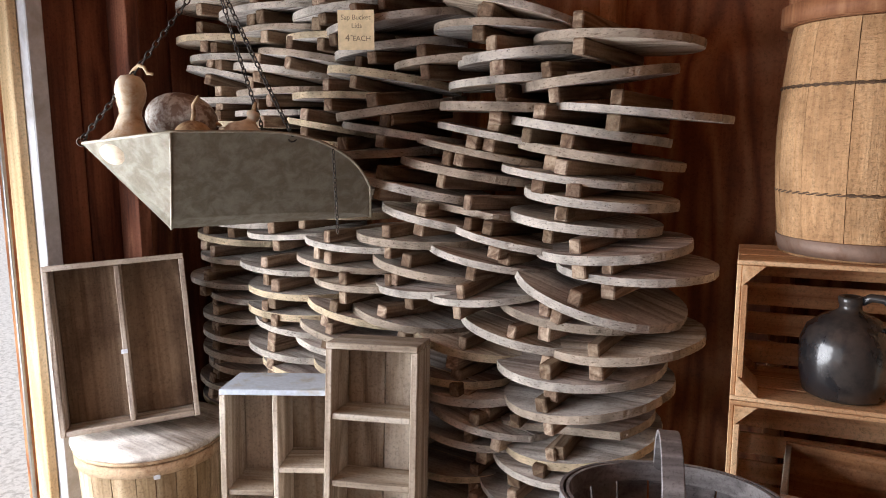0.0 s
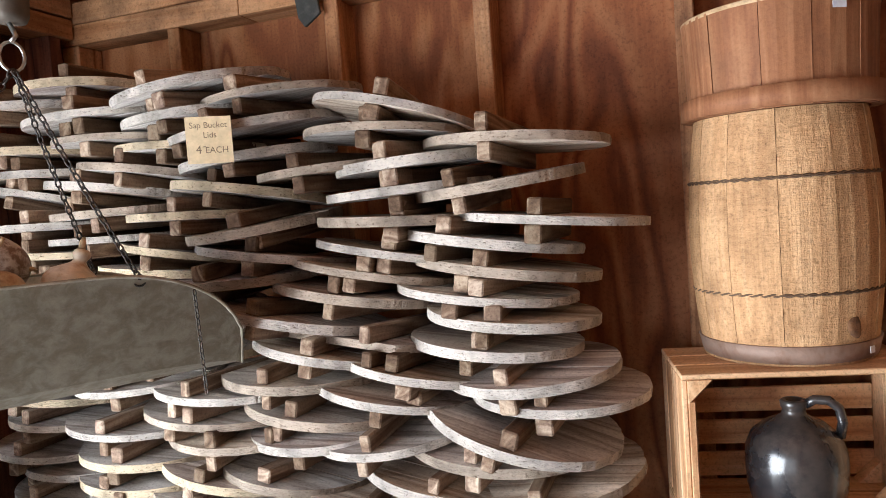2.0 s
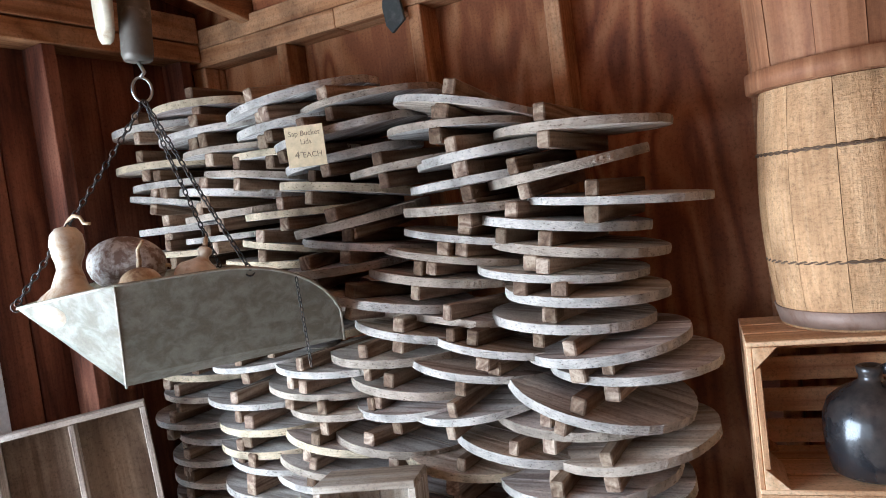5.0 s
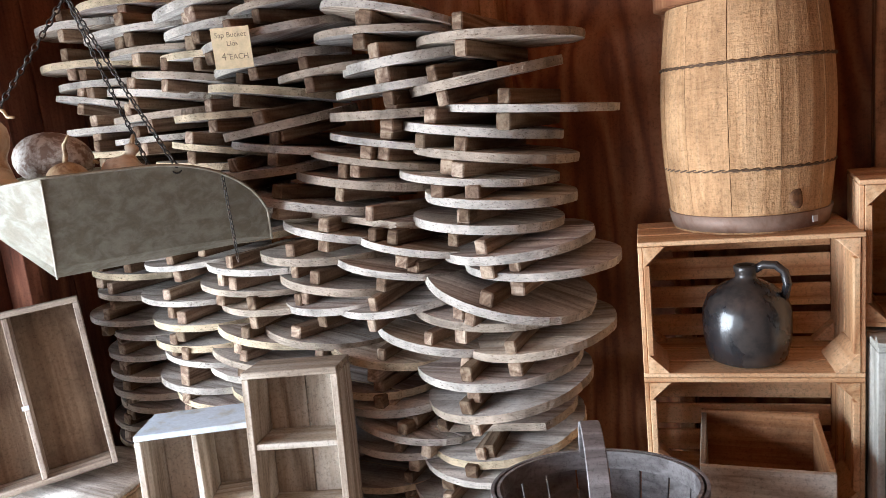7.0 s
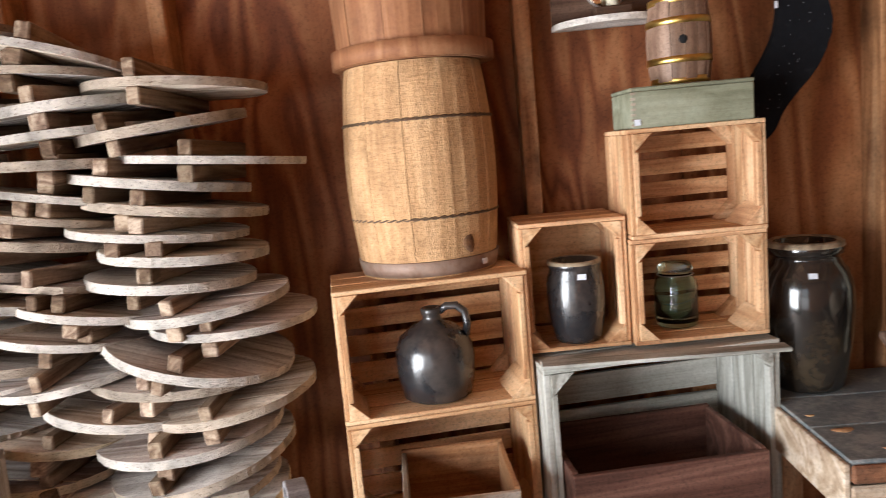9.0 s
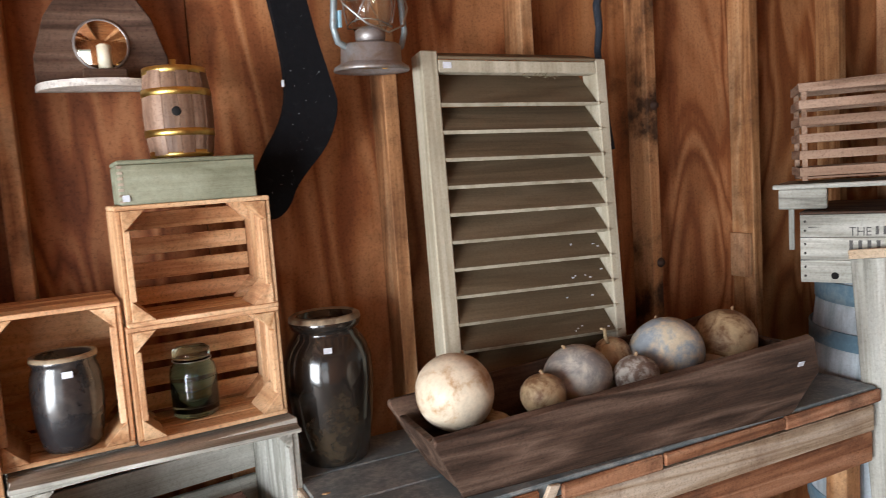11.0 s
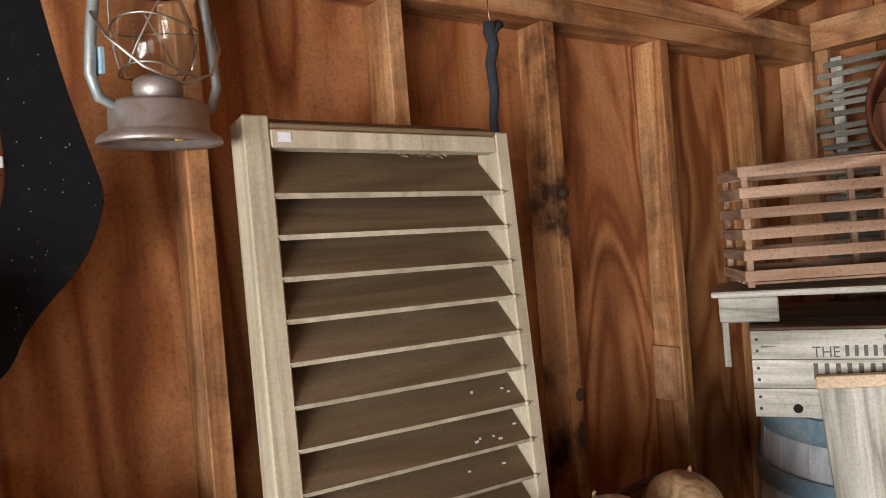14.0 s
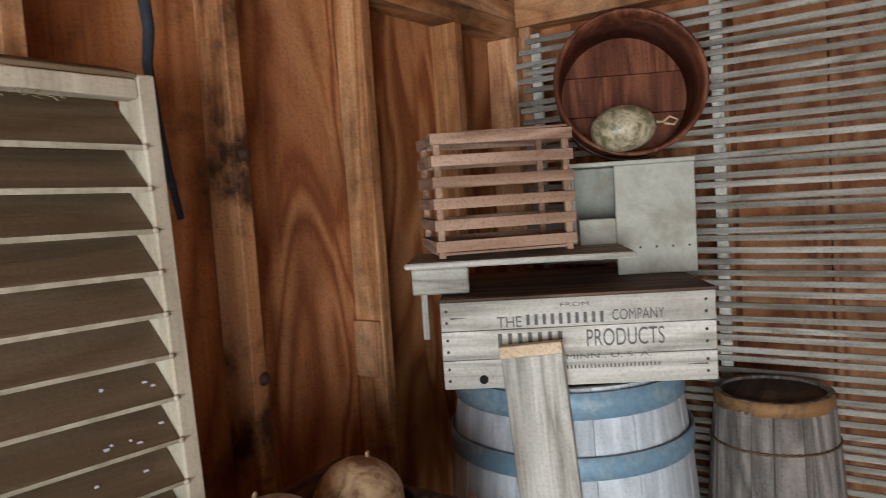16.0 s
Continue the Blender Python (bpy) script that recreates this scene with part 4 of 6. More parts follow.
for name, uvh, r, sq, mat, lab, kw in (
    ("bottle_gourd", (-0.068, 0.15, 0.168), 0.06, 0.72, GOURD_PALE, "pale bottle gourd with a hooked stem in the scale pan", dict(neck=(0.031, 0.112), hook=True, turn=100, tip_deg=5)),
    ("round_gourd", (0.04, 0.2, 0.232), 0.055, 1.42, GOURD_MOTTLED, "speckled grey-brown egg-shaped gourd in the scale pan", dict(tip_deg=98, turn=30)),
    ("small_gourd", (0.05, 0.085, 0.19), 0.04, 0.9, GOURD_TAN, "small tan gourd with upright stem in the pan", dict(stem=0.052)),
    ("small_gourd", (0.155, 0.1, 0.19), 0.045, 0.8, GOURD_PALE, "small pale gourd with bent stem in the pan", dict(neck=(0.014, 0.028), stem=0.03, hook=True, turn=235, tip_deg=-22))):
    p = pan_at(*uvh)
    gourd(name, p.x, p.y, p.z, r, sq, mat, lab, "gourds in the scale pan", **kw)


# divided wooden boxes
def open_box(name, m, w, h, d, material, label, category, uprights=(), shelves=(), t=0.014, back=True, inner=None, top_mat=None, group=""):
    """A shallow box on edge: open front at y = 0, back at y = d."""
    ob = thing(name, m, label, category, group)
    ms, mx = material("z"), material("x")
    box("side", 0, t, 0, d, 0, h, ms, ob)
    box("side", w - t, w, 0, d, 0, h, ms, ob)
    box("top", 0.0006, w - 0.0006, -0.002, d - 0.001, h + 0.0005, h + t, top_mat or mx, ob)
    box("bottom", t + 0.0004, w - t - 0.0004, 0.001, d, 0, t, mx, ob)
    if back:
        n = 2
        for i in range(n):
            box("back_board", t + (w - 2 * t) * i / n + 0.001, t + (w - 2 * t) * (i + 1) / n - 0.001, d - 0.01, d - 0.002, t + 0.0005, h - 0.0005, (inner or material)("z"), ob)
    for u in uprights:
        box("divider", u, u + t * 0.9, 0.004, d - 0.0105, t + 0.0006, h - 0.0006, ms, ob)
    for a, b, z in shelves:
        box("shelf", a, b, 0.004, d - 0.0105, z, z + t * 0.9, mx, ob)
    return ob


b1_m = Matrix.Translation((-1.742, 1.05, 0.624)) @ Matrix.Rotation(radians(54), 4, "Z") @ Matrix.Rotation(radians(-8), 4, "X") @ Matrix.Rotation(radians(-2.6), 4, "Y")
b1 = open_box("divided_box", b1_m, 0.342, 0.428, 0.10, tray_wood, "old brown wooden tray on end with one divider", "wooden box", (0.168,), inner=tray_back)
sticker(b1, Matrix.Translation((0.172, 0.0025, 0.2)))
b2_m = Matrix.Translation((-1.238, 1.125, FLOOR)) @ Matrix.Rotation(radians(31), 4, "Z") @ Matrix.Rotation(radians(-4), 4, "X")
b2 = open_box("divided_box", b2_m, 0.262, 0.764, 0.15, dull_box, "grey-blue painted divided box on its end", "wooden box", (0.122,), ((0.135, 0.2475, 0.58), (0.0145, 0.1215, 0.525)), 0.014,
              top_mat=plain("pale_blue_paint", (0.55, 0.6, 0.68), 0.6, 0, (0.42, 0.4, 0.36), 0.58, 14, 0.15))
b3_m = Matrix.Translation((-0.985, 1.172, FLOOR)) @ Matrix.Rotation(radians(22), 4, "Z") @ Matrix.Rotation(radians(-7), 4, "X")
b3 = open_box("shelf_box", b3_m, 0.209, 0.892, 0.125, dull_box, "dusty grey wooden box with shelves standing on end", "wooden box", (), ((0.0155, 0.1935, 0.735), (0.0155, 0.1935, 0.585), (0.0155, 0.1935, 0.34)), 0.015)


# staved vessels
def staves(parent, profile, n, material, gap=0.0012, thick=0.012, name="stave", seed=1):
    """Barrel staves along a profile of (radius, height)."""
    rng = random.Random(seed)
    cuts = [0.0]
    for i in range(n):
        cuts.append(cuts[-1] + rng.uniform(0.75, 1.25))
    for i in range(n):
        a0, a1 = 2 * math.pi * cuts[i] / cuts[-1], 2 * math.pi * cuts[i + 1] / cuts[-1]
        lift = rng.uniform(-0.001, 0.0012)
        bm = bmesh.new()
        cols = []
        for r, z in profile:
            g = gap / r
            row = []
            for k in range(4):
                a = a0 + g + (a1 - a0 - 2 * g) * k / 3
                row.append((bm.verts.new(((r + lift) * math.cos(a), (r + lift) * math.sin(a), z)),
                            bm.verts.new(((r - thick) * math.cos(a), (r - thick) * math.sin(a), z))))
            cols.append(row)
        for p, q in zip(cols, cols[1:]):
            for k in range(3):
                bm.faces.new((p[k][0], p[k + 1][0], q[k + 1][0], q[k][0]))
                bm.faces.new((p[k][1], q[k][1], q[k + 1][1], p[k + 1][1]))
            bm.faces.new((p[0][0], q[0][0], q[0][1], p[0][1]))
            bm.faces.new((p[3][0], p[3][1], q[3][1], q[3][0]))
        for row in (cols[0], cols[-1]):
            for k in range(3):
                bm.faces.new((row[k][0], row[k][1], row[k + 1][1], row[k + 1][0]))
        ob = part(name, bm, material, parent, smooth=False)


def hoop(parent, r, z, h, material, label="", t=0.002, name="hoop", slant=0.0):
    return lathe(name, [(r, z), (r + t, z + 0.0008), (r + t + slant, z + h - 0.0008), (r + slant, z + h), (r - 0.003, z + h), (r - 0.003, z), (r, z)], material, parent, label, 48)


def rope(parent, r, z, rad=0.003, label="twisted wire hoop", material=DARK_WIRE, name="wire_hoop"):
    for ph in (0, math.pi):
        tube(name, [((r + rad * 0.6 * math.cos(26 * a + ph)) * math.cos(a), (r + rad * 0.6 * math.cos(26 * a + ph)) * math.sin(a), z + rad * 0.7 * math.sin(26 * a + ph)) for a in np.linspace(0, 2 * math.pi, 145)[:-1]],
             rad * 0.6, material, parent, label, 5, True)


def keg_profile(r_end, r_mid, h, n=14):
    return [(r_end + (r_mid - r_end) * math.sin(math.pi * i / n) ** 0.9, h * i / n) for i in range(n + 1)]


# bushel basket under the tray
BK = thing("bushel_basket", pose(-1.675, 1.265, FLOOR), "tan slatted bushel basket with a round wooden lid", "basket")
staves(BK, [(0.155, 0.0), (0.175, 0.25), (0.19, 0.545)], 22, wood("basket_splint", (0.3, 0.2, 0.11), (0.46, 0.33, 0.2), (0.58, 0.44, 0.29), "z", 6, 60, 0.7, 0.25), 0.001, 0.004, "splint", 4)
hoop(BK, 0.191, 0.50, 0.03, wood("basket_band", (0.3, 0.18, 0.1), (0.42, 0.28, 0.17), (0.5, 0.36, 0.23), "x", 6, 60), "bent wood band", 0.004, "band")
hoop(BK, 0.191, 0.535, 0.01, wood("basket_band", (0.3, 0.18, 0.1), (0.42, 0.28, 0.17), (0.5, 0.36, 0.23), "x", 6, 60), "bent wood band", 0.007, "band")
hoop(BK, 0.178, 0.25, 0.03, wood("basket_band", (0.3, 0.18, 0.1), (0.42, 0.28, 0.17), (0.5, 0.36, 0.23), "x", 6, 60), "bent wood band", 0.004, "band")
lathe("lid", [(0.0, 0.545), (0.2, 0.546), (0.204, 0.553), (0.2, 0.561), (0.0, 0.563)], old_grey("x"), BK, "pale round wooden lid", 40, wobble=0.01)
sticker(BK, pose(0.168, -0.105, 0.50, 0, 0, 58))

# splint trug basket with a hoop handle, on a box
tsup = open_box("low_box", pose(-0.40, 1.12, FLOOR, 0, 0, 18), 0.30, 0.52, 0.2, dull_box, "plain wooden box under the splint basket", "wooden box")
TR = thing("splint_basket", Matrix.Translation((-0.262, 1.262, 0.592)) @ Matrix.Rotation(radians(20), 4, "Z"), "grey-purple oval splint basket with an arched handle", "basket")
A, B, TH = 0.178, 0.128, 0.205
for i in range(18):
    bm = bmesh.new()
    a0, a1 = 2 * math.pi * i / 18 + 0.012, 2 * math.pi * (i + 1) / 18 - 0.012
    rows = []
    for z, k in ((0.0, 0.72), (0.05, 0.84), (0.12, 0.94), (TH, 1.0)):
        rows.append([bm.verts.new((A * k * math.cos(a) * s, B * k * math.sin(a) * s, z)) for s in (1, 0.975) for a in (a0, (a0 + a1) / 2, a1)])
    for p, q in zip(rows, rows[1:]):
        for k in (0, 1):
            bm.faces.new((p[k], p[k + 1], q[k + 1], q[k]))
            bm.faces.new((p[k + 3], q[k + 3], q[k + 4], p[k + 4]))
        bm.faces.new((p[0], q[0], q[3], p[3]))
        bm.faces.new((p[2], p[5], q[5], q[2]))
    part("splint", bm, SPLINT, TR)
lathe("bottom", [(0.0, 0.0), (0.125, 0.0), (0.125, 0.006), (0.0, 0.006)], SPLINT, TR, "", 36, m=Matrix.Diagonal((1.0, 0.74, 1, 1)))
for s, z0 in ((1.012, TH - 0.026), (0.955, TH - 0.03)):
    bm = bmesh.new()
    ring = []
    for i in range(64):
        a = 2 * math.pi * i / 64
        ring.append([bm.verts.new((A * s * k * math.cos(a), B * s * k * math.sin(a), z)) for k, z in ((1, z0), (1, TH + 0.004), (0.968, TH + 0.004), (0.968, z0))])
    for i in range(64):
        p, q = ring[i], ring[(i + 1) % 64]
        for k in range(4):
            bm.faces.new((p[k], p[(k + 1) % 4], q[(k + 1) % 4], q[k]))
    part("rim_band", bm, SPLINT, TR, "bent rim band", 0.0)
bm = bmesh.new()
prev = None
for i in range(33):
    a = math.pi * i / 32
    yy, zz = B * 0.98 * math.cos(a), TH - 0.03 + 0.135 * math.sin(a) ** 0.8
    cur = [bm.verts.new((x - 0.005, yy * k, zz * 1.0 + dz)) for x, k, dz in ((-0.017, 1, 0), (0.017, 1, 0), (0.017, 0.95, -0.006), (-0.017, 0.95, -0.006))]
    if prev:
        for k in range(4):
            bm.faces.new((prev[k], prev[(k + 1) % 4], cur[(k + 1) % 4], cur[k]))
    else:
        bm.faces.new(cur)
    prev = cur
bm.faces.new(prev[::-1])
part("handle", bm, SPLINT, TR, "bent flat splint handle", 0.0015)
sticker(TR, Matrix.Translation((-0.005, -B - 0.001, TH - 0.0)))


# slatted crates
def crate(m, w, h, d, material, label, group="slatted crates", t=0.009, back_n=4, side_n=4, gusset=0.042, post=0.02):
    """A slatted crate on its side: open front at y = 0."""
    ob = thing("wooden_crate", m, label, "crate", group)
    mx, mz, my = material("x"), material("z"), material("y")
    n = 3
    for z0 in (0.0, h - t):
        for i in range(n):
            a, b = d * i / n + 0.003, d * (i + 1) / n - 0.003
            box("slat", 0, w, a, b, z0, z0 + t, mx, ob)
    for x0 in (0.0, w - t):
        for i in range(side_n):
            a = d * i / side_n + 0.004
            b = d * (i + 1) / side_n - 0.004
            box("side_slat", x0, x0 + t, a, b, t + 0.0004, h - t - 0.0004, mz, ob)
    gap = (h - 2 * t) / back_n
    for i in range(back_n):
        z0 = t + gap * i + 0.007
        box("back_slat", t + 0.001, w - t - 0.001, d - t, d - 0.001, z0, z0 + gap - 0.016, mx, ob)
    for sx in (0, 1):
        xa = t + 0.0005 if sx == 0 else w - t - 0.0005
        sg = 1 if sx == 0 else -1
        box("post", min(xa, xa + sg * 0.012), max(xa, xa + sg * 0.012), 0.001, 0.02, t + gusset * 0.9, h - t - gusset * 0.9, mz, ob)
        for sz in (0, 1):
            za = t + 0.0005 if sz == 0 else h - t - 0.0005
            zg = 1 if sz == 0 else -1
            depth = (0.001, d * 0.55) if sz == 0 else (0.001, 0.03)
            for y0, y1 in (depth, (d - t - 0.03, d - t - 0.001)):
                slab("corner_block", [(xa, za), (xa + sg * gusset, za), (xa, za + zg * gusset)], y0, y1, my, ob, "", 0.001)
    return ob


TH_J = math.degrees(math.atan2(0.075, 0.392))
jm = lambda z: Matrix.Translation((-0.24, 1.57, z)) @ Matrix.Rotation(radians(TH_J), 4, "Z")
crate(jm(0.872), 0.40, 0.278, 0.232, pine, "pale pine slatted crate on its side holding a jug")
crate(jm(0.593), 0.40, 0.278, 0.232, pine, "pale pine slatted crate on its side holding a box")
crate(jm(0.315), 0.40, 0.2775, 0.232, pine, "pale pine slatted crate at the foot of the stack")
crate(jm(0.038), 0.40, 0.2765, 0.232, pine, "pale pine slatted crate at the foot of the stack")


def vessel(name, m, profile, material, label, category, group=""):
    ob = thing(name, m, label, category, group)
    lathe("body", profile, material, ob, "", 48)
    return ob


# jug with a strap handle
JUG = vessel("jug", Matrix.Translation((-0.055, 1.70, 0.8815)) @ Matrix.Rotation(radians(-8), 4, "Z"),
             [(0.0, 0.0), (0.064, 0.0), (0.075, 0.006), (0.083, 0.04), (0.086, 0.08), (0.084, 0.108), (0.074, 0.134), (0.052, 0.153), (0.031, 0.163), (0.021, 0.169), (0.019, 0.179), (0.022, 0.183), (0.023, 0.193), (0.02, 0.196), (0.013, 0.195), (0.011, 0.165), (0.0, 0.163)],
             GLAZE, "dark brown-black glazed stoneware jug with a loop handle", "jug")
tube("handle", [(0.018, 0, 0.187), (0.034, 0, 0.197), (0.056, 0, 0.197), (0.072, 0, 0.184), (0.077, 0, 0.16), (0.072, 0, 0.132)], 0.0085, GLAZE, JUG, "glazed loop handle", 10)

# box standing in the lower crate
B4 = thing("open_wooden_box", Matrix.Translation((-0.125, 1.462, 0.6035)) @ Matrix.Rotation(radians(6), 4, "Z"), "greyish open wooden box with a red-brown inside", "wooden box")
for a in ((0, 0.225, 0, 0.011, 0.0, 0.148, dull_box("x")), (0, 0.225, 0.229, 0.24, 0.0, 0.158, stud("x")), (0.0, 0.011, 0.0112, 0.2288, 0, 0.153, dull_box("y")), (0.214, 0.225, 0.0112, 0.2288, 0, 0.153, stud("y"))):
    box("side", *a, B4)
box("bottom", 0.0112, 0.2138, 0.0112, 0.2288, 0.0, 0.01, stud("x"), B4)

# keg and the bucket standing on it
KEG = thing("nail_keg", Matrix.Translation((-0.052, 1.782, 1.1505)) @ Matrix.Rotation(radians(20), 4, "Z"), "tan wooden stave keg with twisted wire hoops", "keg")
kp = keg_profile(0.147, 0.165, 0.441)
staves(KEG, kp, 12, barrel_wood(), 0.0004, 0.012, "stave", 11)
hoop(KEG, 0.1475, 0.004, 0.032, RUST_HOOP, "dull iron base hoop", 0.0025, slant=0.007)
rope(KEG, 0.1605, 0.125, 0.003)
rope(KEG, 0.1615, 0.325, 0.003)
KNOT = plain("brown_keg_knot", (0.2, 0.09, 0.035), 0.75, 0, (0.1, 0.045, 0.02), 0.5, 60.0, 0.6)
lathe("knot", [(0.0, 0.0022), (0.008, 0.002), (0.0135, 0.0008), (0.016, -0.002)], KNOT, KEG, "dark brown knot", 18,
      m=Matrix.Rotation(radians(-74), 4, "Z") @ Matrix.Translation((0.1572, 0, 0.066)) @ Matrix.Rotation(radians(83), 4, "Y") @ Matrix.Diagonal((1.25, 0.9, 1, 1)), wobble=0.08)
box("price_sticker", -0.007, 0.007, -0.0006, 0.0006, -0.006, 0.006, LABEL, KEG, "small white price sticker", 0.0,
    Matrix.Rotation(radians(-58), 4, "Z") @ Matrix.Translation((0.1555, 0, 0.02)) @ Matrix.Rotation(radians(90), 4, "Z"))
lathe("head", [(0.0, 0.02), (0.132, 0.02), (0.132, 0.03), (0.0, 0.03)], barrel_wood("x"), KEG, "", 36)
lathe("head", [(0.0, 0.42), (0.132, 0.42), (0.132, 0.43), (0.0, 0.43)], barrel_wood("x"), KEG, "", 36)
for a in (-66, -56, -44):
    lathe("rivet", [(0.0, 0.005), (0.005, 0.003), (0.006, 0.0)], DARK_IRON, KEG, "", 10, m=pose(0.147 * math.cos(radians(a)), 0.147 * math.sin(radians(a)), 0.018) @ Matrix.Rotation(radians(a), 4, "Z") @ Matrix.Rotation(radians(90), 4, "Y"))
BUCK = thing("wooden_bucket", pose(-0.048, 1.775, 1.592), "red-brown wooden bucket with a pale worn rim", "bucket")
staves(BUCK, [(0.159, 0.0), (0.162, 0.09), (0.166, 0.178)], 13, BUCKET_RED, 0.0006, 0.013, "stave", 5)
hoop(BUCK, 0.162, 0.001, 0.036, BUCKET_RED, "red-brown bent wood hoop", 0.012)
lathe("rim", [(0.1665, 0.174), (0.167, 0.181), (0.162, 0.183), (0.154, 0.182), (0.1525, 0.174)], wood("worn_bare_rim", (0.4, 0.26, 0.14), (0.55, 0.38, 0.22), (0.66, 0.5, 0.32), "x", 6, 50), BUCK, "pale worn bare rim", 48)
lathe("bottom", [(0.0, 0.004), (0.147, 0.004), (0.147, 0.014), (0.0, 0.014)], BUCKET_RED, BUCK, "", 36)
sticker(BUCK, Matrix.Rotation(radians(-62), 4, "Z") @ Matrix.Translation((0.168, 0, 0.158)) @ Matrix.Rotation(radians(90), 4, "Z"), 0.024, 0.018)

# weathered grey crates and the box inside
TH_G = math.degrees(math.atan2(0.082, 0.505))
gm = lambda z: Matrix.Translation((0.168, 1.598, z)) @ Matrix.Rotation(radians(TH_G), 4, "Z")
crate(gm(0.50), 0.515, 0.452, 0.26, grey_board, "large weathered grey slatted crate on its side", "grey crates", 0.014, 5, 3, 0.05)
crate(gm(0.038), 0.515, 0.4615, 0.26, grey_board, "large weathered grey slatted crate on the floor", "grey crates", 0.014, 5, 3, 0.05)
RB = thing("open_wooden_box", Matrix.Translation((0.207, 1.535, 0.5148)) @ Matrix.Rotation(radians(8), 4, "Z"), "dark red-brown open wooden box in a grey crate", "wooden box")
for a in ((0, 0.41, 0, 0.013, 0, 0.232, RED_BOX), (0, 0.41, 0.257, 0.27, 0, 0.238, RED_BOX), (0, 0.013, 0.0133, 0.2567, 0, 0.235, RED_BOX), (0.397, 0.41, 0.0133, 0.2567, 0, 0.235, RED_BOX)):
    box("side", *a, RB)
box("bottom", 0.0133, 0.3967, 0.0133, 0.2567, 0, 0.012, RED_BOX, RB)
box("loose_board", 0.165, 0.66, 1.585, 1.625, 0.9535, 0.962, grey_board("x"), None, "", 0.001, None)
lb = bpy.data.objects["loose_board"]
tagged(lb, "thin weathered grey board on top of a crate", "board")
lb.rotation_euler[2] = radians(0)

# the small crates above
crate(Matrix.Translation((0.142, 1.672, 0.9626)) @ Matrix.Rotation(radians(3), 4, "Z"), 0.226, 0.278, 0.2, pine, "pale pine crate on end holding a glazed jar", back_n=1)
crate(Matrix.Translation((0.373, 1.668, 0.9626)) @ Matrix.Rotation(radians(4), 4, "Z"), 0.288, 0.226, 0.18, pine, "small pine slatted crate holding a glass jar")
crate(Matrix.Translation((0.376, 1.664, 1.1895)) @ Matrix.Rotation(radians(4), 4, "Z"), 0.286, 0.226, 0.18, pine, "small empty pine slatted crate on its side")
vessel("glazed_jar", pose(0.262, 1.735, 0.9725), [(0.0, 0.0), (0.046, 0.0), (0.052, 0.01), (0.06, 0.055), (0.063, 0.10), (0.06, 0.14), (0.054, 0.158), (0.056, 0.164), (0.058, 0.172), (0.055, 0.176), (0.049, 0.175), (0.048, 0.12), (0.05, 0.03), (0.0, 0.02)],
       GLAZE, "small dark glazed stoneware jar in an upright crate", "jar")
J = bpy.data.objects["glazed_jar"]
lathe("rim", [(0.0585, 0.170), (0.0575, 0.177), (0.052, 0.1785), (0.0485, 0.1765)], GLAZE_RIM, J, "pale worn rim", 40)
sticker(J, pose(0.006, -0.0615, 0.148), 0.018, 0.012)
MJ = vessel("glass_jar", pose(0.492, 1.785, 0.9725), [(0.0, 0.0), (0.04, 0.0), (0.046, 0.006), (0.047, 0.02), (0.047, 0.09), (0.043, 0.105), (0.037, 0.113), (0.036, 0.12), (0.0345, 0.12), (0.0355, 0.112), (0.041, 0.103), (0.0445, 0.088), (0.0445, 0.012), (0.0, 0.008)],
            GLASS_AQUA, "aqua glass canning jar with a glass lid", "jar")
lathe("lid", [(0.0, 0.145), (0.028, 0.144), (0.037, 0.138), (0.039, 0.128), (0.038, 0.1215), (0.0, 0.1215)], GLASS_AQUA, MJ, "aqua glass lid", 40)
tube("wire_bail", [(0.0385 * math.cos(a), 0.0385 * math.sin(a), 0.1165) for a in np.linspace(0, 6.28, 33)[:-1]], 0.0012, WIRE, MJ, "", 6, True)

GB = thing("green_box", Matrix.Translation((0.388, 1.668, 1.4162)) @ Matrix.Rotation(radians(3), 4, "Z"), "worn sage-green painted wooden box on a crate", "wooden box")
box("body", 0, 0.25, 0, 0.15, 0.0, 0.074, GREEN_PAINT, GB, "", 0.002)
box("lid", -0.001, 0.251, -0.001, 0.151, 0.0745, 0.082, GREEN_PAINT, GB, "", 0.002)
for i in range(7):
    box("finger_joint", -0.0012, 0.008, -0.0012, 0.0005, 0.004 + 0.0105 * i, 0.009 + 0.0105 * i, dull_box("x"), GB, "", 0.0)
sticker(GB, pose(0.01, -0.002, 0.012), 0.012, 0.012)

MK = thing("small_keg", pose(0.513, 1.755, 1.4985, 0, 0, -95), "little dark wooden keg with brass hoops and bung hole", "keg")
mkp = keg_profile(0.058, 0.066, 0.175)
staves(MK, mkp, 14, wood("keglet_wood", (0.13, 0.07, 0.045), (0.22, 0.13, 0.085), (0.3, 0.19, 0.13), "z", 7, 60, 0.5, 0.2), 0.0004, 0.008, "stave", 3)
for z, r in ((0.0, 0.0585), (0.041, 0.0645), (0.118, 0.0645), (0.16, 0.0585)):
    hoop(MK, r, z + 0.002, 0.014, BRASS, "shiny brass hoop", 0.0015)
for z in (0.006, 0.167):
    lathe("head", [(0.0, z), (0.05, z), (0.05, z + 0.005), (0.0, z + 0.005)], brown_old("x"), MK, "", 30)
lathe("bung_hole", [(0.0, 0.0022), (0.0075, 0.002), (0.009, 0.0)], plain("black_hole", (0.005, 0.004, 0.004), 0.9), MK, "dark bung hole", 16, m=pose(0.0658, -0.004, 0.088, 0, 90, 0))
tube("spigot", [(0.0, 0.0, 0.17), (0.0, 0.0, 0.195)], 0.006, BRASS, MK, "brass plug", 10)

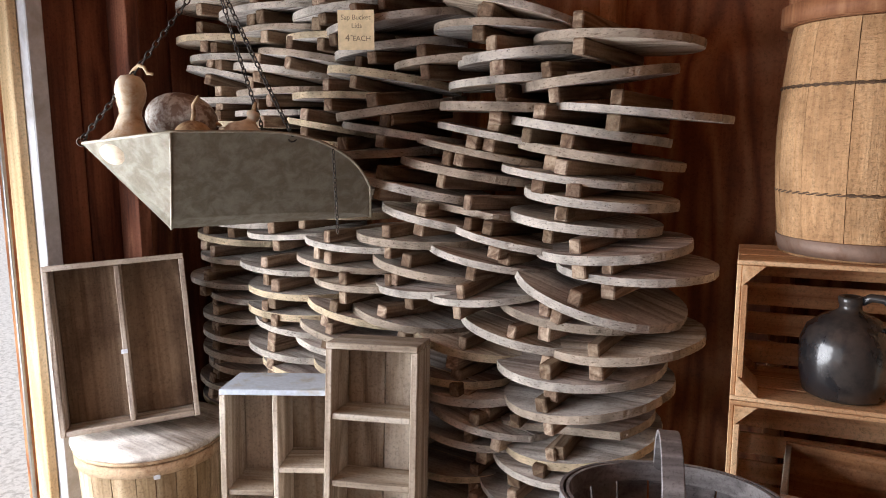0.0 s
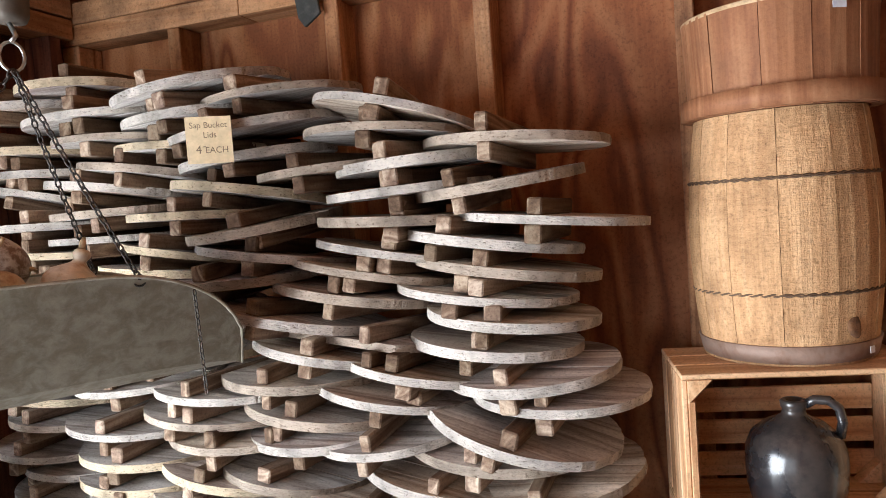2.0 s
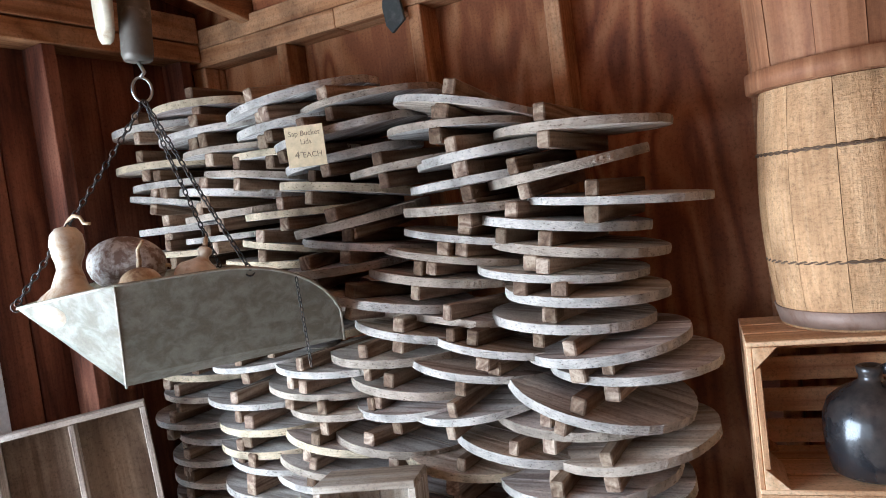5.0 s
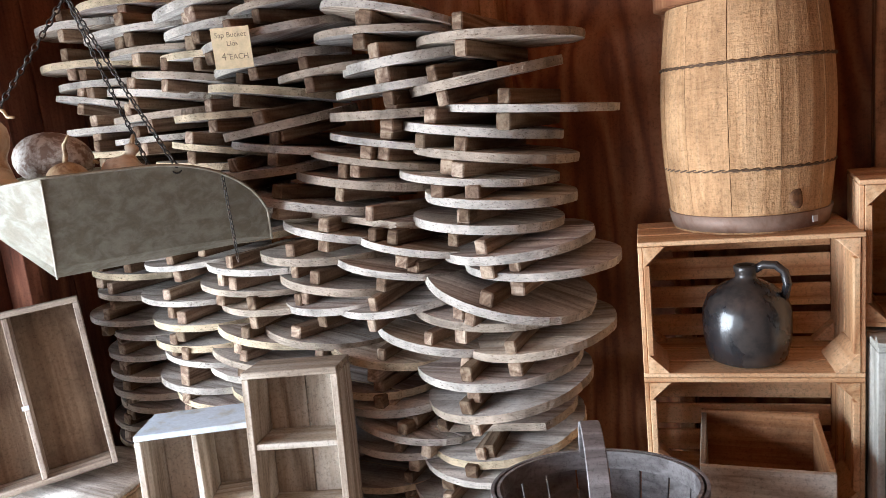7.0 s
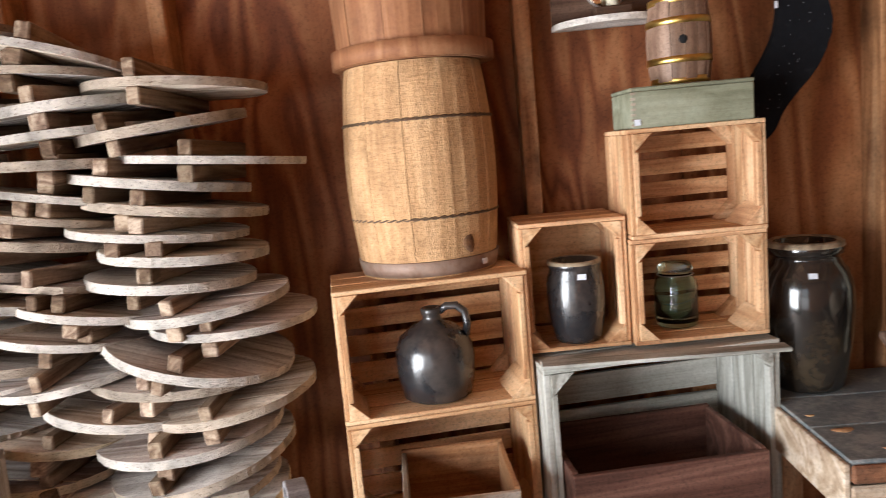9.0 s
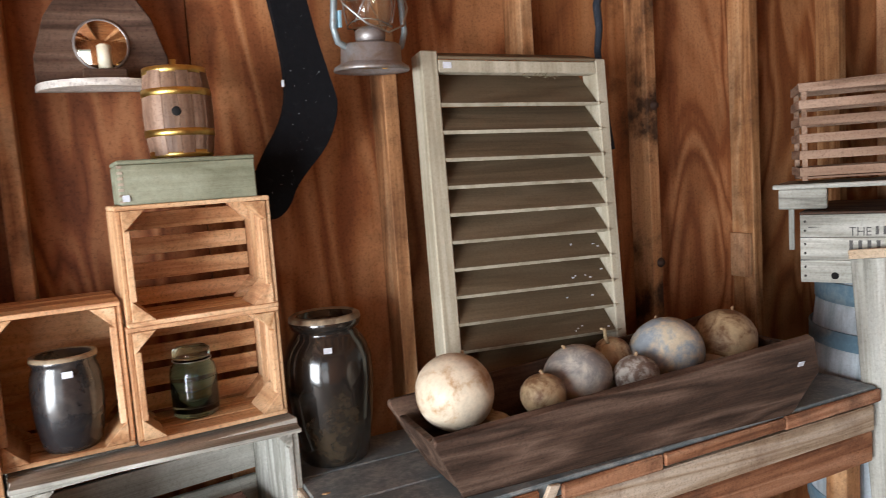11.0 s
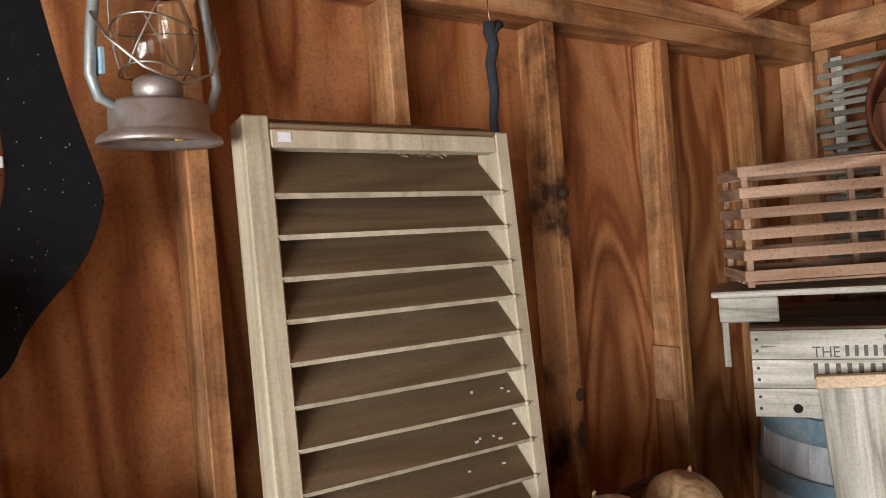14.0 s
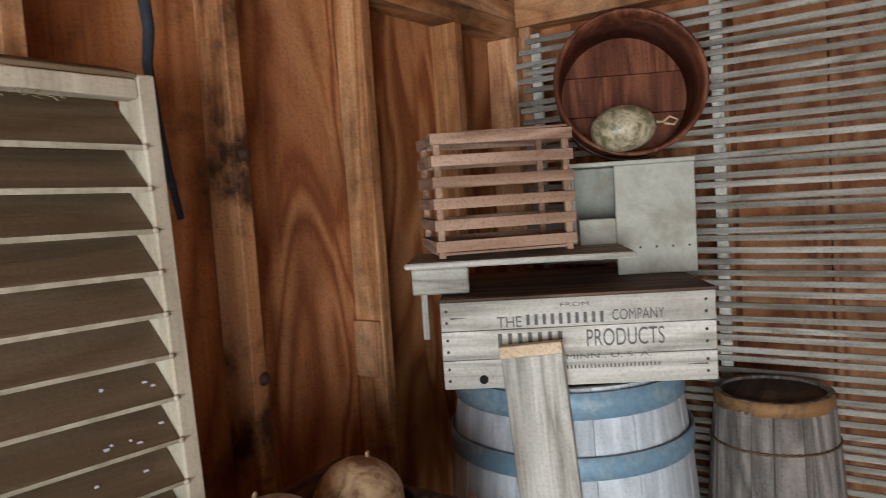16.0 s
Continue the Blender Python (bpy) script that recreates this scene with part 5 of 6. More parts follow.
# candle sconce on the wall
SC = thing("candle_sconce", pose(0.392, 1.876, 1.655), "dark wooden wall sconce with round mirror and candle", "sconce")
slab("back_plate", [(-0.125, 0.0), (0.125, 0.0), (0.125, 0.06), (0.10, 0.14), (0.06, 0.2), (0, 0.225), (-0.06, 0.2), (-0.10, 0.14), (-0.125, 0.06)], -0.006, 0.006, brown_old("x"), SC, "dark brown rounded back plate", 0.002)
slab("shelf", [(0.128 * math.cos(a), 0.11 * math.sin(a)) for a in np.linspace(0, math.pi, 21)], -0.007, 0.007, old_grey("x"), SC, "grey half-round shelf", 0.002,
     Matrix.Translation((0, -0.0065, -0.002)) @ Matrix.Rotation(radians(90), 4, "X"))
mir, mtree, mb = nodes_of("mirror_silver")
mb.inputs["Metallic"].default_value, mb.inputs["Roughness"].default_value, mb.inputs["Base Color"].default_value = 1.0, 0.06, (0.8, 0.74, 0.62, 1)
lathe("mirror", [(0.0, 0.004), (0.046, 0.004), (0.05, 0.002)], mir, SC, "round reflector mirror", 32, m=pose(0.0, -0.008, 0.085, 90, 0, 0))
tube("mirror_rim", [(0.05 * math.cos(a), -0.009, 0.085 + 0.05 * math.sin(a)) for a in np.linspace(0, 6.28, 33)[:-1]], 0.003, LANTERN, SC, "", 6, True)
box("candle_block", -0.04, 0.04, -0.078, -0.035, 0.006, 0.028, brown_old("x"), SC, "dark block candle base", 0.002)
lathe("candle", [(0.0, 0.0285), (0.013, 0.0285), (0.013, 0.075), (0.008, 0.079), (0.0, 0.078)], WAX, SC, "cream candle stub", 20, m=pose(0.002, -0.056, 0))

# black stocking hung flat on the wall
SK = thing("wool_stocking", pose(0, 1.828, 0), "black felted wool stocking hanging on the plywood wall", "stocking")
outline = [(0.700, 1.985), (0.785, 1.985), (0.800, 1.90), (0.826, 1.76), (0.850, 1.67), (0.866, 1.61), (0.858, 1.575), (0.84, 1.53), (0.815, 1.495), (0.785, 1.465), (0.752, 1.425), (0.738, 1.39), (0.716, 1.366), (0.693, 1.358), (0.668, 1.366), (0.655, 1.392), (0.654, 1.43), (0.668, 1.465), (0.692, 1.51), (0.722, 1.555), (0.742, 1.60), (0.75, 1.655), (0.742, 1.75), (0.722, 1.87)]
for _ in range(2):
    outline = [(a[0] * k + b[0] * (1 - k), a[1] * k + b[1] * (1 - k)) for a, b in zip(outline, outline[1:] + outline[:1]) for k in (0.75, 0.25)]
slab("stocking", outline, -0.012, 0.012, SOCK, SK, "", 0.005)
rng = random.Random(8)
bm = bmesh.new()
for i in range(46):
    z = rng.uniform(1.40, 1.95)
    x = 0.775 + (0.05 if z > 1.55 else -0.02) * rng.uniform(-1, 1) + (0.03 if 1.55 < z < 1.7 else 0) - max(0, 1.55 - z) * 0.45
    s = rng.uniform(0.0003, 0.0006)
    box_into(bm, x - s, x + s, -0.0135, -0.0122, z - s, z + s)
part("lint", bm, LABEL, SK, "white lint specks", kind="stuff")
box("tag_pin", 0.739, 0.745, -0.0165, -0.0125, 1.646, 1.661, LABEL, SK, "small white tag", 0.001)
tube("hanger_nail", [(0.742, -0.02, 1.975), (0.742, 0.05, 1.975)], 0.003, DARK_IRON, SK)

# oil lantern hung from the roof
LN = thing("oil_lantern", pose(0.936, 1.775, 1.672, 3, 0, 12), "tarnished oil lantern with glass globe and blue-grey tubes", "lantern")
lathe("base", [(0.066, 0.014), (0.074, 0.006), (0.083, 0.0), (0.0855, 0.003), (0.083, 0.01), (0.07, 0.018), (0.068, 0.02), (0.067, 0.054), (0.06, 0.06), (0.03, 0.063), (0.03, 0.075), (0.0, 0.078)], LANTERN, LN, "dull tin oil tank", 48)
lathe("underside", [(0.0, 0.015), (0.03, 0.013), (0.066, 0.0135)], plain("rusty_tank_bottom", (0.1, 0.06, 0.035), 0.7, 0.4, (0.32, 0.2, 0.09), 0.56, 26.0, 0.4), LN, "rust-stained recessed tank bottom", 40)
box("spout_tab", -0.012, -0.004, -0.07, -0.06, 0.0, 0.012, plain("orange_rust_tab", (0.6, 0.3, 0.06), 0.6), LN, "orange rusted tab", 0.001)
lathe("burner", [(0.028, 0.062), (0.034, 0.072), (0.034, 0.088), (0.022, 0.097), (0.0, 0.1)], LANTERN, LN, "", 32)
lathe("globe", [(0.036, 0.092), (0.048, 0.11), (0.054, 0.14), (0.05, 0.175), (0.038, 0.205), (0.032, 0.215), (0.030, 0.215), (0.036, 0.203), (0.048, 0.174), (0.052, 0.14), (0.046, 0.111), (0.034, 0.093)], GLASS_CLEAR, LN, "smoky glass globe", 40)
lathe("chimney", [(0.034, 0.216), (0.04, 0.222), (0.036, 0.24), (0.028, 0.27), (0.03, 0.285), (0.0, 0.292)], LANTERN, LN, "tin chimney cap", 32)
for s in (-1, 1):
    tube("side_tube", [(s * 0.05, 0, 0.045), (s * 0.083, 0, 0.06), (s * 0.093, 0, 0.09), (s * 0.088, 0, 0.15), (s * 0.078, 0, 0.22), (s * 0.06, 0, 0.262), (s * 0.03, 0, 0.275)], 0.0075, LANTERN_BLUE, LN, "blue-grey frame tube", 10)
for k in range(4):
    a = radians(45 + 90 * k)
    tube("globe_wire", [(0.058 * math.cos(a + (z - 0.14) * 9), 0.058 * math.sin(a + (z - 0.14) * 9), z) for z in np.linspace(0.1, 0.205, 9)], 0.0014, WIRE, LN, "thin wire guard", 6)
for z, r in ((0.102, 0.05), (0.165, 0.0585)):
    tube("globe_wire", [(r * math.cos(a), r * math.sin(a), z + 0.006 * math.sin(2 * a)) for a in np.linspace(0, 6.28, 33)[:-1]], 0.0014, WIRE, LN, "thin wire guard", 6, True)
tube("bail", [(-0.09, -0.006, 0.17), (-0.082, -0.03, 0.135), (-0.05, -0.062, 0.095), (0.0, -0.075, 0.076), (0.05, -0.06, 0.096), (0.084, -0.028, 0.14), (0.09, -0.006, 0.18)], 0.0022, WIRE, LN, "wire bail", 8)
tube("hanging_wire", [(0, 0.0, 0.285), (0, 0.03, 0.62)], 0.0015, WIRE, LN, "", 6)
box("price_tag", -0.083, -0.078, -0.012, 0.012, 0.09, 0.125, plain("blue_tag", (0.3, 0.5, 0.6), 0.6), LN, "blue paper tag", 0)

# work table along the wall
TB = thing("work_table", Matrix.Translation((0.675, 1.405, FLOOR)), "old work table with worn dark top and raw edge", "table")
top_z = 0.805 - FLOOR
for i, (a, b) in enumerate(((0.0, 0.15), (0.153, 0.31), (0.313, 0.465))):
    box("top_board", 0.0, 1.46, a, b, top_z - 0.036, top_z, TABLE_TOP, TB, "dark worn painted board", 0.003)
EDGE = wood("raw_orange_edge", (0.19, 0.075, 0.035), (0.36, 0.16, 0.08), (0.5, 0.26, 0.15), "x", 7, 60, 0.85, 0.8, (0.07, 0.03, 0.02), 0.7, 0.15, soft_stain=0.15)
PALE_RAIL = wood("pale_bare_rail", (0.36, 0.25, 0.16), (0.56, 0.43, 0.31), (0.7, 0.58, 0.46), "x", 6, 60, 0.85, 0.6, (0.2, 0.11, 0.07), 0.6, 0.1, soft_stain=0.2)
for x0, x1 in ((0.0, 0.1), (0.102, 0.265), (0.268, 0.40), (0.455, 0.72), (0.723, 1.1), (1.103, 1.46)):
    drop = 0.004 * math.sin(x0 * 37)
    box("front_edge", x0, x1, -0.013 - 0.3 * drop, -0.0005, top_z - 0.04 + drop, top_z - 0.006 - 0.5 * abs(drop), EDGE, TB, "raw orange-brown edge strip", 0.004)
slab("splinter", [(0.403, top_z - 0.04), (0.43, top_z - 0.04), (0.452, top_z - 0.006), (0.425, top_z - 0.004)], -0.012, -0.0008, PALE_RAIL, TB, "pale broken splinter of the edge", 0.002)
box("apron", 0.0, 1.44, -0.008, 0.02, top_z - 0.115, top_z - 0.046, PALE_RAIL, TB, "pale wooden apron", 0.004)
box("lower_rail", 0.02, 1.44, -0.003, 0.02, top_z - 0.2, top_z - 0.118, EDGE, TB, "brown lower rail", 0.004)
box("end_rail", -0.014, -0.0008, -0.006, 0.30, top_z - 0.10, top_z - 0.004, PALE_RAIL, TB, "pale worn end board", 0.003)
for x in (0.03, 1.37):
    for y in (0.025, 0.38):
        box("leg", x, x + 0.06, y, y + 0.06, 0.0, top_z - 0.037, stud(), TB, "", 0.003)
for x, y, s in ((0.055, 0.13, 0.014), (0.09, 0.04, 0.006), (0.03, 0.21, 0.006)):
    lathe("paint_chip", [(0.0, 0.0015), (s, 0.001), (s * 1.1, 0.0)], pine("x"), TB, "bare chipped spot", 12, m=pose(x, y, top_z) @ Matrix.Diagonal((1.3, 0.8, 1, 1)), wobble=0.15)
CR = vessel("stoneware_crock", pose(0.785, 1.80, 0.8055), [(0.0, 0.0), (0.072, 0.0), (0.078, 0.008), (0.093, 0.10), (0.1, 0.19), (0.098, 0.235), (0.088, 0.268), (0.074, 0.288), (0.07, 0.296), (0.071, 0.302), (0.078, 0.306), (0.081, 0.318), (0.079, 0.33), (0.072, 0.334), (0.065, 0.33), (0.063, 0.29), (0.08, 0.25), (0.085, 0.1), (0.0, 0.03)],
            GLAZE_BROWN, "tall dark glazed stoneware crock on the table", "crock")
lathe("rim", [(0.0812, 0.322), (0.0795, 0.331), (0.072, 0.3355), (0.0648, 0.331)], GLAZE_RIM, CR, "tan worn rim", 48)
sticker(CR, Matrix.Rotation(radians(-15), 4, "Z") @ Matrix.Translation((0.0, -0.093, 0.268)) @ Matrix.Rotation(radians(-38), 4, "X"), 0.018, 0.013)

# long wooden trough of gourds
TG = thing("dough_trough", pose(0.93, 1.448, 0.8055, 0, 0, -3.0), "long dark wooden trough filled with dried gourds", "trough")
L, HT = 0.90, 0.222
lean = Matrix.Rotation(radians(22), 4, "X")
slab("long_side", [(0.0, 0.0), (L - 0.03, 0.0), (L + 0.012, 0.12), (L - 0.05, HT), (-0.072, 0.158), (-0.075, 0.148)], -0.010, 0.010, TROUGH, TG, "dark stained side board", 0.002, lean)
slab("long_side", [(0.0, 0.0), (L - 0.03, 0.0), (L + 0.012, 0.12), (L - 0.05, HT), (-0.072, 0.158), (-0.075, 0.148)], -0.010, 0.010, TROUGH, TG, "dark stained side board", 0.002,
     Matrix.Translation((0, 0.165, 0)) @ Matrix.Rotation(radians(-12), 4, "X"))
box("bottom", 0.01, L - 0.03, 0.012, 0.152, 0.004, 0.018, TROUGH, TG, "", 0.002)
for x0, dirn in ((0.0, -1), (L - 0.02, 1)):
    bm = bmesh.new()
    off = dirn * (0.062 if dirn < 0 else 0.02)
    v = []
    for z, e, k, q in ((0.005, 0.0, 0.0, 0.0), (0.125 if dirn < 0 else 0.16, off, 0.046, 0.018)):
        for dx in (0, 0.016):
            for y in (0.012 - k, 0.152 + q):
                v.append(bm.verts.new((x0 + e + dx, y, z)))
    for f in ((0, 1, 3, 2), (4, 6, 7, 5), (0, 2, 6, 4), (1, 5, 7, 3), (0, 4, 5, 1), (2, 3, 7, 6)):
        bm.faces.new([v[i] for i in f])
    part("end_board", bm, TROUGH, TG, "slanted end board", 0.002)
sticker(TG, lean @ Matrix.Translation((0.835, -0.0115, 0.155)), 0.017, 0.013)
for x, y, z, r, sq, mat, lab, kw in (
    (0.98, 1.553, 0.979, 0.084, 0.97, GOURD_PALE, "large pale ivory gourd in the trough", dict(tip_deg=30)),
    (1.168, 1.505, 0.948, 0.05, 0.92, GOURD_TAN, "small brown gourd in the trough", dict()),
    (1.294, 1.555, 0.95, 0.08, 0.95, GOURD_CREAM, "cream-grey mouldy gourd in the trough", dict(tip_deg=20)),
    (1.431, 1.60, 0.968, 0.048, 0.95, GOURD_TAN, "small brown gourd with a curled stem", dict(stem=0.07, tip_deg=30)),
    (1.404, 1.482, 0.952, 0.052, 0.9, GOURD_MOTTLED, "small dark mottled gourd in the trough", dict()),
    (1.553, 1.546, 0.969, 0.09, 0.92, GOURD_BLUE, "blue-grey mouldy round gourd in the trough", dict(tip_deg=-30)),
    (1.752, 1.55, 0.962, 0.08, 1.02, GOURD_TAN, "tan speckled round gourd in the trough", dict(tip_deg=15)),
    (1.06, 1.54, 0.87, 0.055, 0.95, GOURD_TAN, "brown gourd low in the trough", dict()),
    (1.28, 1.50, 0.865, 0.055, 0.95, GOURD_TAN, "brown gourd low in the trough", dict()),
    (1.42, 1.53, 0.875, 0.062, 0.95, GOURD_CREAM, "cream gourd low in the trough", dict()),
    (1.55, 1.52, 0.86, 0.062, 0.95, GOURD_TAN, "brown gourd low in the trough", dict()),
    (1.69, 1.53, 0.88, 0.07, 0.95, GOURD_CREAM, "cream gourd low in the trough", dict())):
    gourd("dried_gourd", x, y, z, r, sq, mat, lab, "gourds in the trough", turn=x * 400, **kw)

# louvred shutter leaning on the wall
SH = thing("louvred_shutter", Matrix.Translation((1.0345, 1.6817, 0.8055)) @ Matrix.Rotation(radians(-4.0), 4, "Z") @ Matrix.Rotation(radians(-5.2), 4, "X") @ Matrix.Rotation(radians(1.2), 4, "Y"),
           "putty-painted louvred wooden shutter leaning on the wall", "shutter")
W, H = 0.495, 0.912
for x0, x1 in ((-0.007, 0.036), (W - 0.03, W)):
    box("stile", x0, x1, 0, 0.064, 0, H + 0.006 if x0 < 0.1 else H - 0.006, SHUTTER, SH, "", 0.003)
box("top_rail", 0.0365, W - 0.0305, 0.0005, 0.03, H - 0.044, H - 0.015, SHUTTER, SH, "", 0.002)
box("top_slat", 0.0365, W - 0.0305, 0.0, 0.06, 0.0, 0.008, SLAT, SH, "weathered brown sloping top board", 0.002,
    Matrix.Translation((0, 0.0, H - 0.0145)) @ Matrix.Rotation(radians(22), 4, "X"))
box("bottom_rail", 0.0365, W - 0.0305, 0.002, 0.032, 0.0, 0.06, SHUTTER, SH, "", 0.002)
pitch_z = 0.0643
for i in range(13):
    z = 0.793 - i * pitch_z
    if z < 0.06:
        break
    mm = Matrix.Translation((0, 0.004, z)) @ Matrix.Rotation(radians(48), 4, "X")
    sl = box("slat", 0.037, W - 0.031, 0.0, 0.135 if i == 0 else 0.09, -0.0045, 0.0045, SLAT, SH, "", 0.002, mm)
    box("slat_edge", 0.033, W - 0.014, -0.0025, -0.0005, -0.0055, 0.0055, SHUTTER, sl, "pale worn slat edge", 0.0008, mm)
    lathe("slat_peg", [(0.0, 0.004), (0.004, 0.003), (0.005, 0.0)], SHUTTER, sl, "", 8, m=pose(W - 0.03, -0.001, z, 90, 0, 0))
sticker(SH, Matrix.Translation((0.058, -0.0003, H - 0.028)), 0.021, 0.015)
rng = random.Random(5)
bm = bmesh.new()
for i in range(16):
    x, k = rng.uniform(0.33, 0.46), rng.choice((6, 7, 8, 9))
    z = 0.793 - k * pitch_z
    mm = Matrix.Translation((0, 0.004, z)) @ Matrix.Rotation(radians(52), 4, "X")
    y = rng.uniform(0.004, 0.04)
    s = rng.uniform(0.003, 0.008)
    box_into(bm, x, x + s, y, y + 0.0035, 0.0047, 0.0055, mm)
shreds = bmesh.new()
for i in range(26):
    x, z = 0.3 + rng.gauss(0, 0.035), 0.862 + rng.uniform(-0.006, 0.004)
    box_into(shreds, x, x + rng.uniform(0.004, 0.014), -0.0012, 0.0, z, z + 0.0008, Matrix.Translation((x, 0, z)) @ Matrix.Rotation(rng.uniform(-0.9, 0.9), 4, "Y") @ Matrix.Translation((-x, 0, -z)))
part("straw_shreds", shreds, GOURD_GREEN, SH, "dry straw shreds caught under the rail", kind="stuff")
part("paint_flakes", bm, LABEL, SH, "white droppings on the slats", kind="stuff")

# frayed strap hanging behind the shutter
ST = thing("cloth_strap", pose(0, 0, 0), "dark navy frayed cloth strap hanging from a wire", "strap")
tube("strap", [(1.63, 1.84, 1.945), (1.628, 1.842, 1.925), (1.636, 1.84, 1.90), (1.625, 1.842, 1.86), (1.63, 1.842, 1.80), (1.622, 1.843, 1.74), (1.63, 1.844, 1.66), (1.645, 1.845, 1.56), (1.662, 1.845, 1.47)], 0.014, CLOTH, ST, "", 8, taper=0.45)
tube("tuft", [(1.655, 1.838, 1.945), (1.64, 1.838, 1.93), (1.63, 1.838, 1.90)], 0.011, CLOTH, ST, "", 6, taper=0.5)
tube("wire", [(1.63, 1.84, 1.94), (1.632, 1.845, 2.0)], 0.0015, WIRE, ST, "", 6)

# corner stack: frame of the stack runs along this heading
HEAD = math.degrees(math.atan2(-0.487, 0.277))


def corner_m(x, y, z, turn=0.0):
    return Matrix.Translation((x, y, z)) @ Matrix.Rotation(radians(HEAD + turn), 4, "Z")


WC = thing("printed_crate", corner_m(2.109, 1.604, 1.062), "weathered grey wooden crate with faded black printing", "crate")
WL, WH, WD = 0.575, 0.19, 0.47
for i in range(3):
    box("front_board", 0, WL, 0, 0.011, WH * i / 3 + 0.0006, WH * (i + 1) / 3 - 0.0006, grey_board("x"), WC, "", 0.001)
    box("back_board", 0, WL, WD - 0.011, WD, WH * i / 3 + 0.0006, WH * (i + 1) / 3 - 0.0006, grey_board("x"), WC, "", 0.001)
for x in (0.002, WL - 0.018):
    box("end_board", x, x + 0.016, 0.0115, WD - 0.0115, 0.0, WH - 0.001, grey_board("y"), WC, "", 0.001)
box("lid_board", -0.002, WL + 0.002, -0.003, WD, WH + 0.0008, WH + 0.007, brown_old("x"), WC, "dark thin lid board", 0.001)
box("bottom", 0.019, WL - 0.019, 0.0115, WD - 0.0115, 0.001, 0.01, grey_board("x"), WC)
rx = Matrix.Rotation(radians(90), 4, "X")
for text, x0, x1, z, h in (("FROM", 0.255, 0.315, 0.170, 0.0085), ("THE", 0.12, 0.172, 0.131, 0.023), ("COMPANY", 0.362, 0.47, 0.136, 0.023),
                           ("PRODUCTS", 0.307, 0.468, 0.082, 0.037), ("MINN., U. S. A.", 0.262, 0.44, 0.055, 0.0125)):
    printed("printing", text, x0, x1, z, h, WC, "faded black printing")
bm = bmesh.new()
for x0, n, w, z, h in ((0.182, 10, 0.0172, 0.1335, 0.023), (0.12, 7, 0.0212, 0.082, 0.036), (0.262, 24, 0.0083, 0.036, 0.0075)):
    for i in range(n):
        box_into(bm, x0 + i * w, x0 + i * w + w * 0.42, -0.0012, -0.0004, z, z + h)
part("printing", bm, PRINT, WC, "faded unreadable black print marks", kind="stuff")
for x in (0.012, WL - 0.02):
    for i in range(3):
        for k in (0.3, 0.7):
            lathe("nail_head", [(0.0, 0.001), (0.003, 0.0008), (0.0035, 0)], DARK_IRON, WC, "", 8, m=Matrix.Translation((x, -0.0002, WH * (i + k) / 3)) @ rx)
for z, x0, x1 in ((WH / 3, 0.0, 0.05), (2 * WH / 3, 0.0, 0.04), (WH / 3, WL - 0.045, WL), (2 * WH / 3, WL - 0.035, WL), (0.155, 0.02, 0.055), (0.035, WL - 0.07, WL - 0.02)):
    slab("split", [(x0, z - 0.002), (x1, z), (x0, z + 0.002)] if x0 < 0.3 else [(x1, z - 0.002), (x1, z + 0.002), (x0, z)], -0.001, 0.0004, PRINT, WC, "dark split in the board end")
lathe("knot_hole", [(0.0, 0.001), (0.008, 0.001), (0.01, 0)], plain("black_hole", (0.005, 0.004, 0.004), 0.9), WC, "dark knot hole", 12, m=Matrix.Translation((0.085, -0.0004, 0.02)) @ rx)

# grey nest box with a plank shelf
NB = thing("nest_box", corner_m(2.13, 1.70, 1.2598), "pale grey painted nest box with open side and plank", "nest box")
GREYP = plain("pale_grey_paint", (0.42, 0.43, 0.37), 0.7, 0, (0.3, 0.29, 0.23), 0.56, 9, 0.2)
box("plank", -0.005, 0.50, -0.02, 0.235, 0.062, 0.076, grey_board("x"), NB, "grey weathered plank", 0.003)
box("cleat", 0.01, 0.135, -0.015, 0.012, 0.004, 0.0615, grey_board("x"), NB, "", 0.003)
box("cleat", 0.02, 0.06, 0.19, 0.215, 0.0, 0.0615, grey_board("x"), NB, "", 0.003)
NY = 0.19
box("leg", 0.002, 0.018, 0.2, 0.21, -0.14, 0.0615, grey_board("z"), NB, "thin grey upright under the plank", 0.002)
box("front_panel", 0.492, 0.682, NY, NY + 0.012, 0.0, 0.266, GREYP, NB, "pale grey painted panel", 0.002)
box("side_panel", 0.67, 0.682, NY + 0.0125, NY + 0.2, 0.0, 0.266, GREYP, NB, "", 0.002)
box("back_panel", 0.39, 0.6695, NY + 0.188, NY + 0.2, 0.0765, 0.266, GREYP, NB, "", 0.002)
box("top_panel", 0.38, 0.684, NY - 0.002, NY + 0.205, 0.2665, 0.277, GREYP, NB, "", 0.002)
box("left_panel", 0.39, 0.402, NY + 0.046, NY + 0.1875, 0.0765, 0.266, GREYP, NB, "", 0.002)
box("sill_board", 0.403, 0.491, NY, NY + 0.02, 0.0765, 0.14, GREYP, NB, "low grey sill board", 0.002)
for i in range(5):
    lathe("nail_head", [(0.0, 0.001), (0.0028, 0.0008), (0.003, 0)], DARK_IRON, NB, "", 8, m=Matrix.Translation((0.508 + 0.039 * i, NY - 0.0002, 0.065)) @ rx)

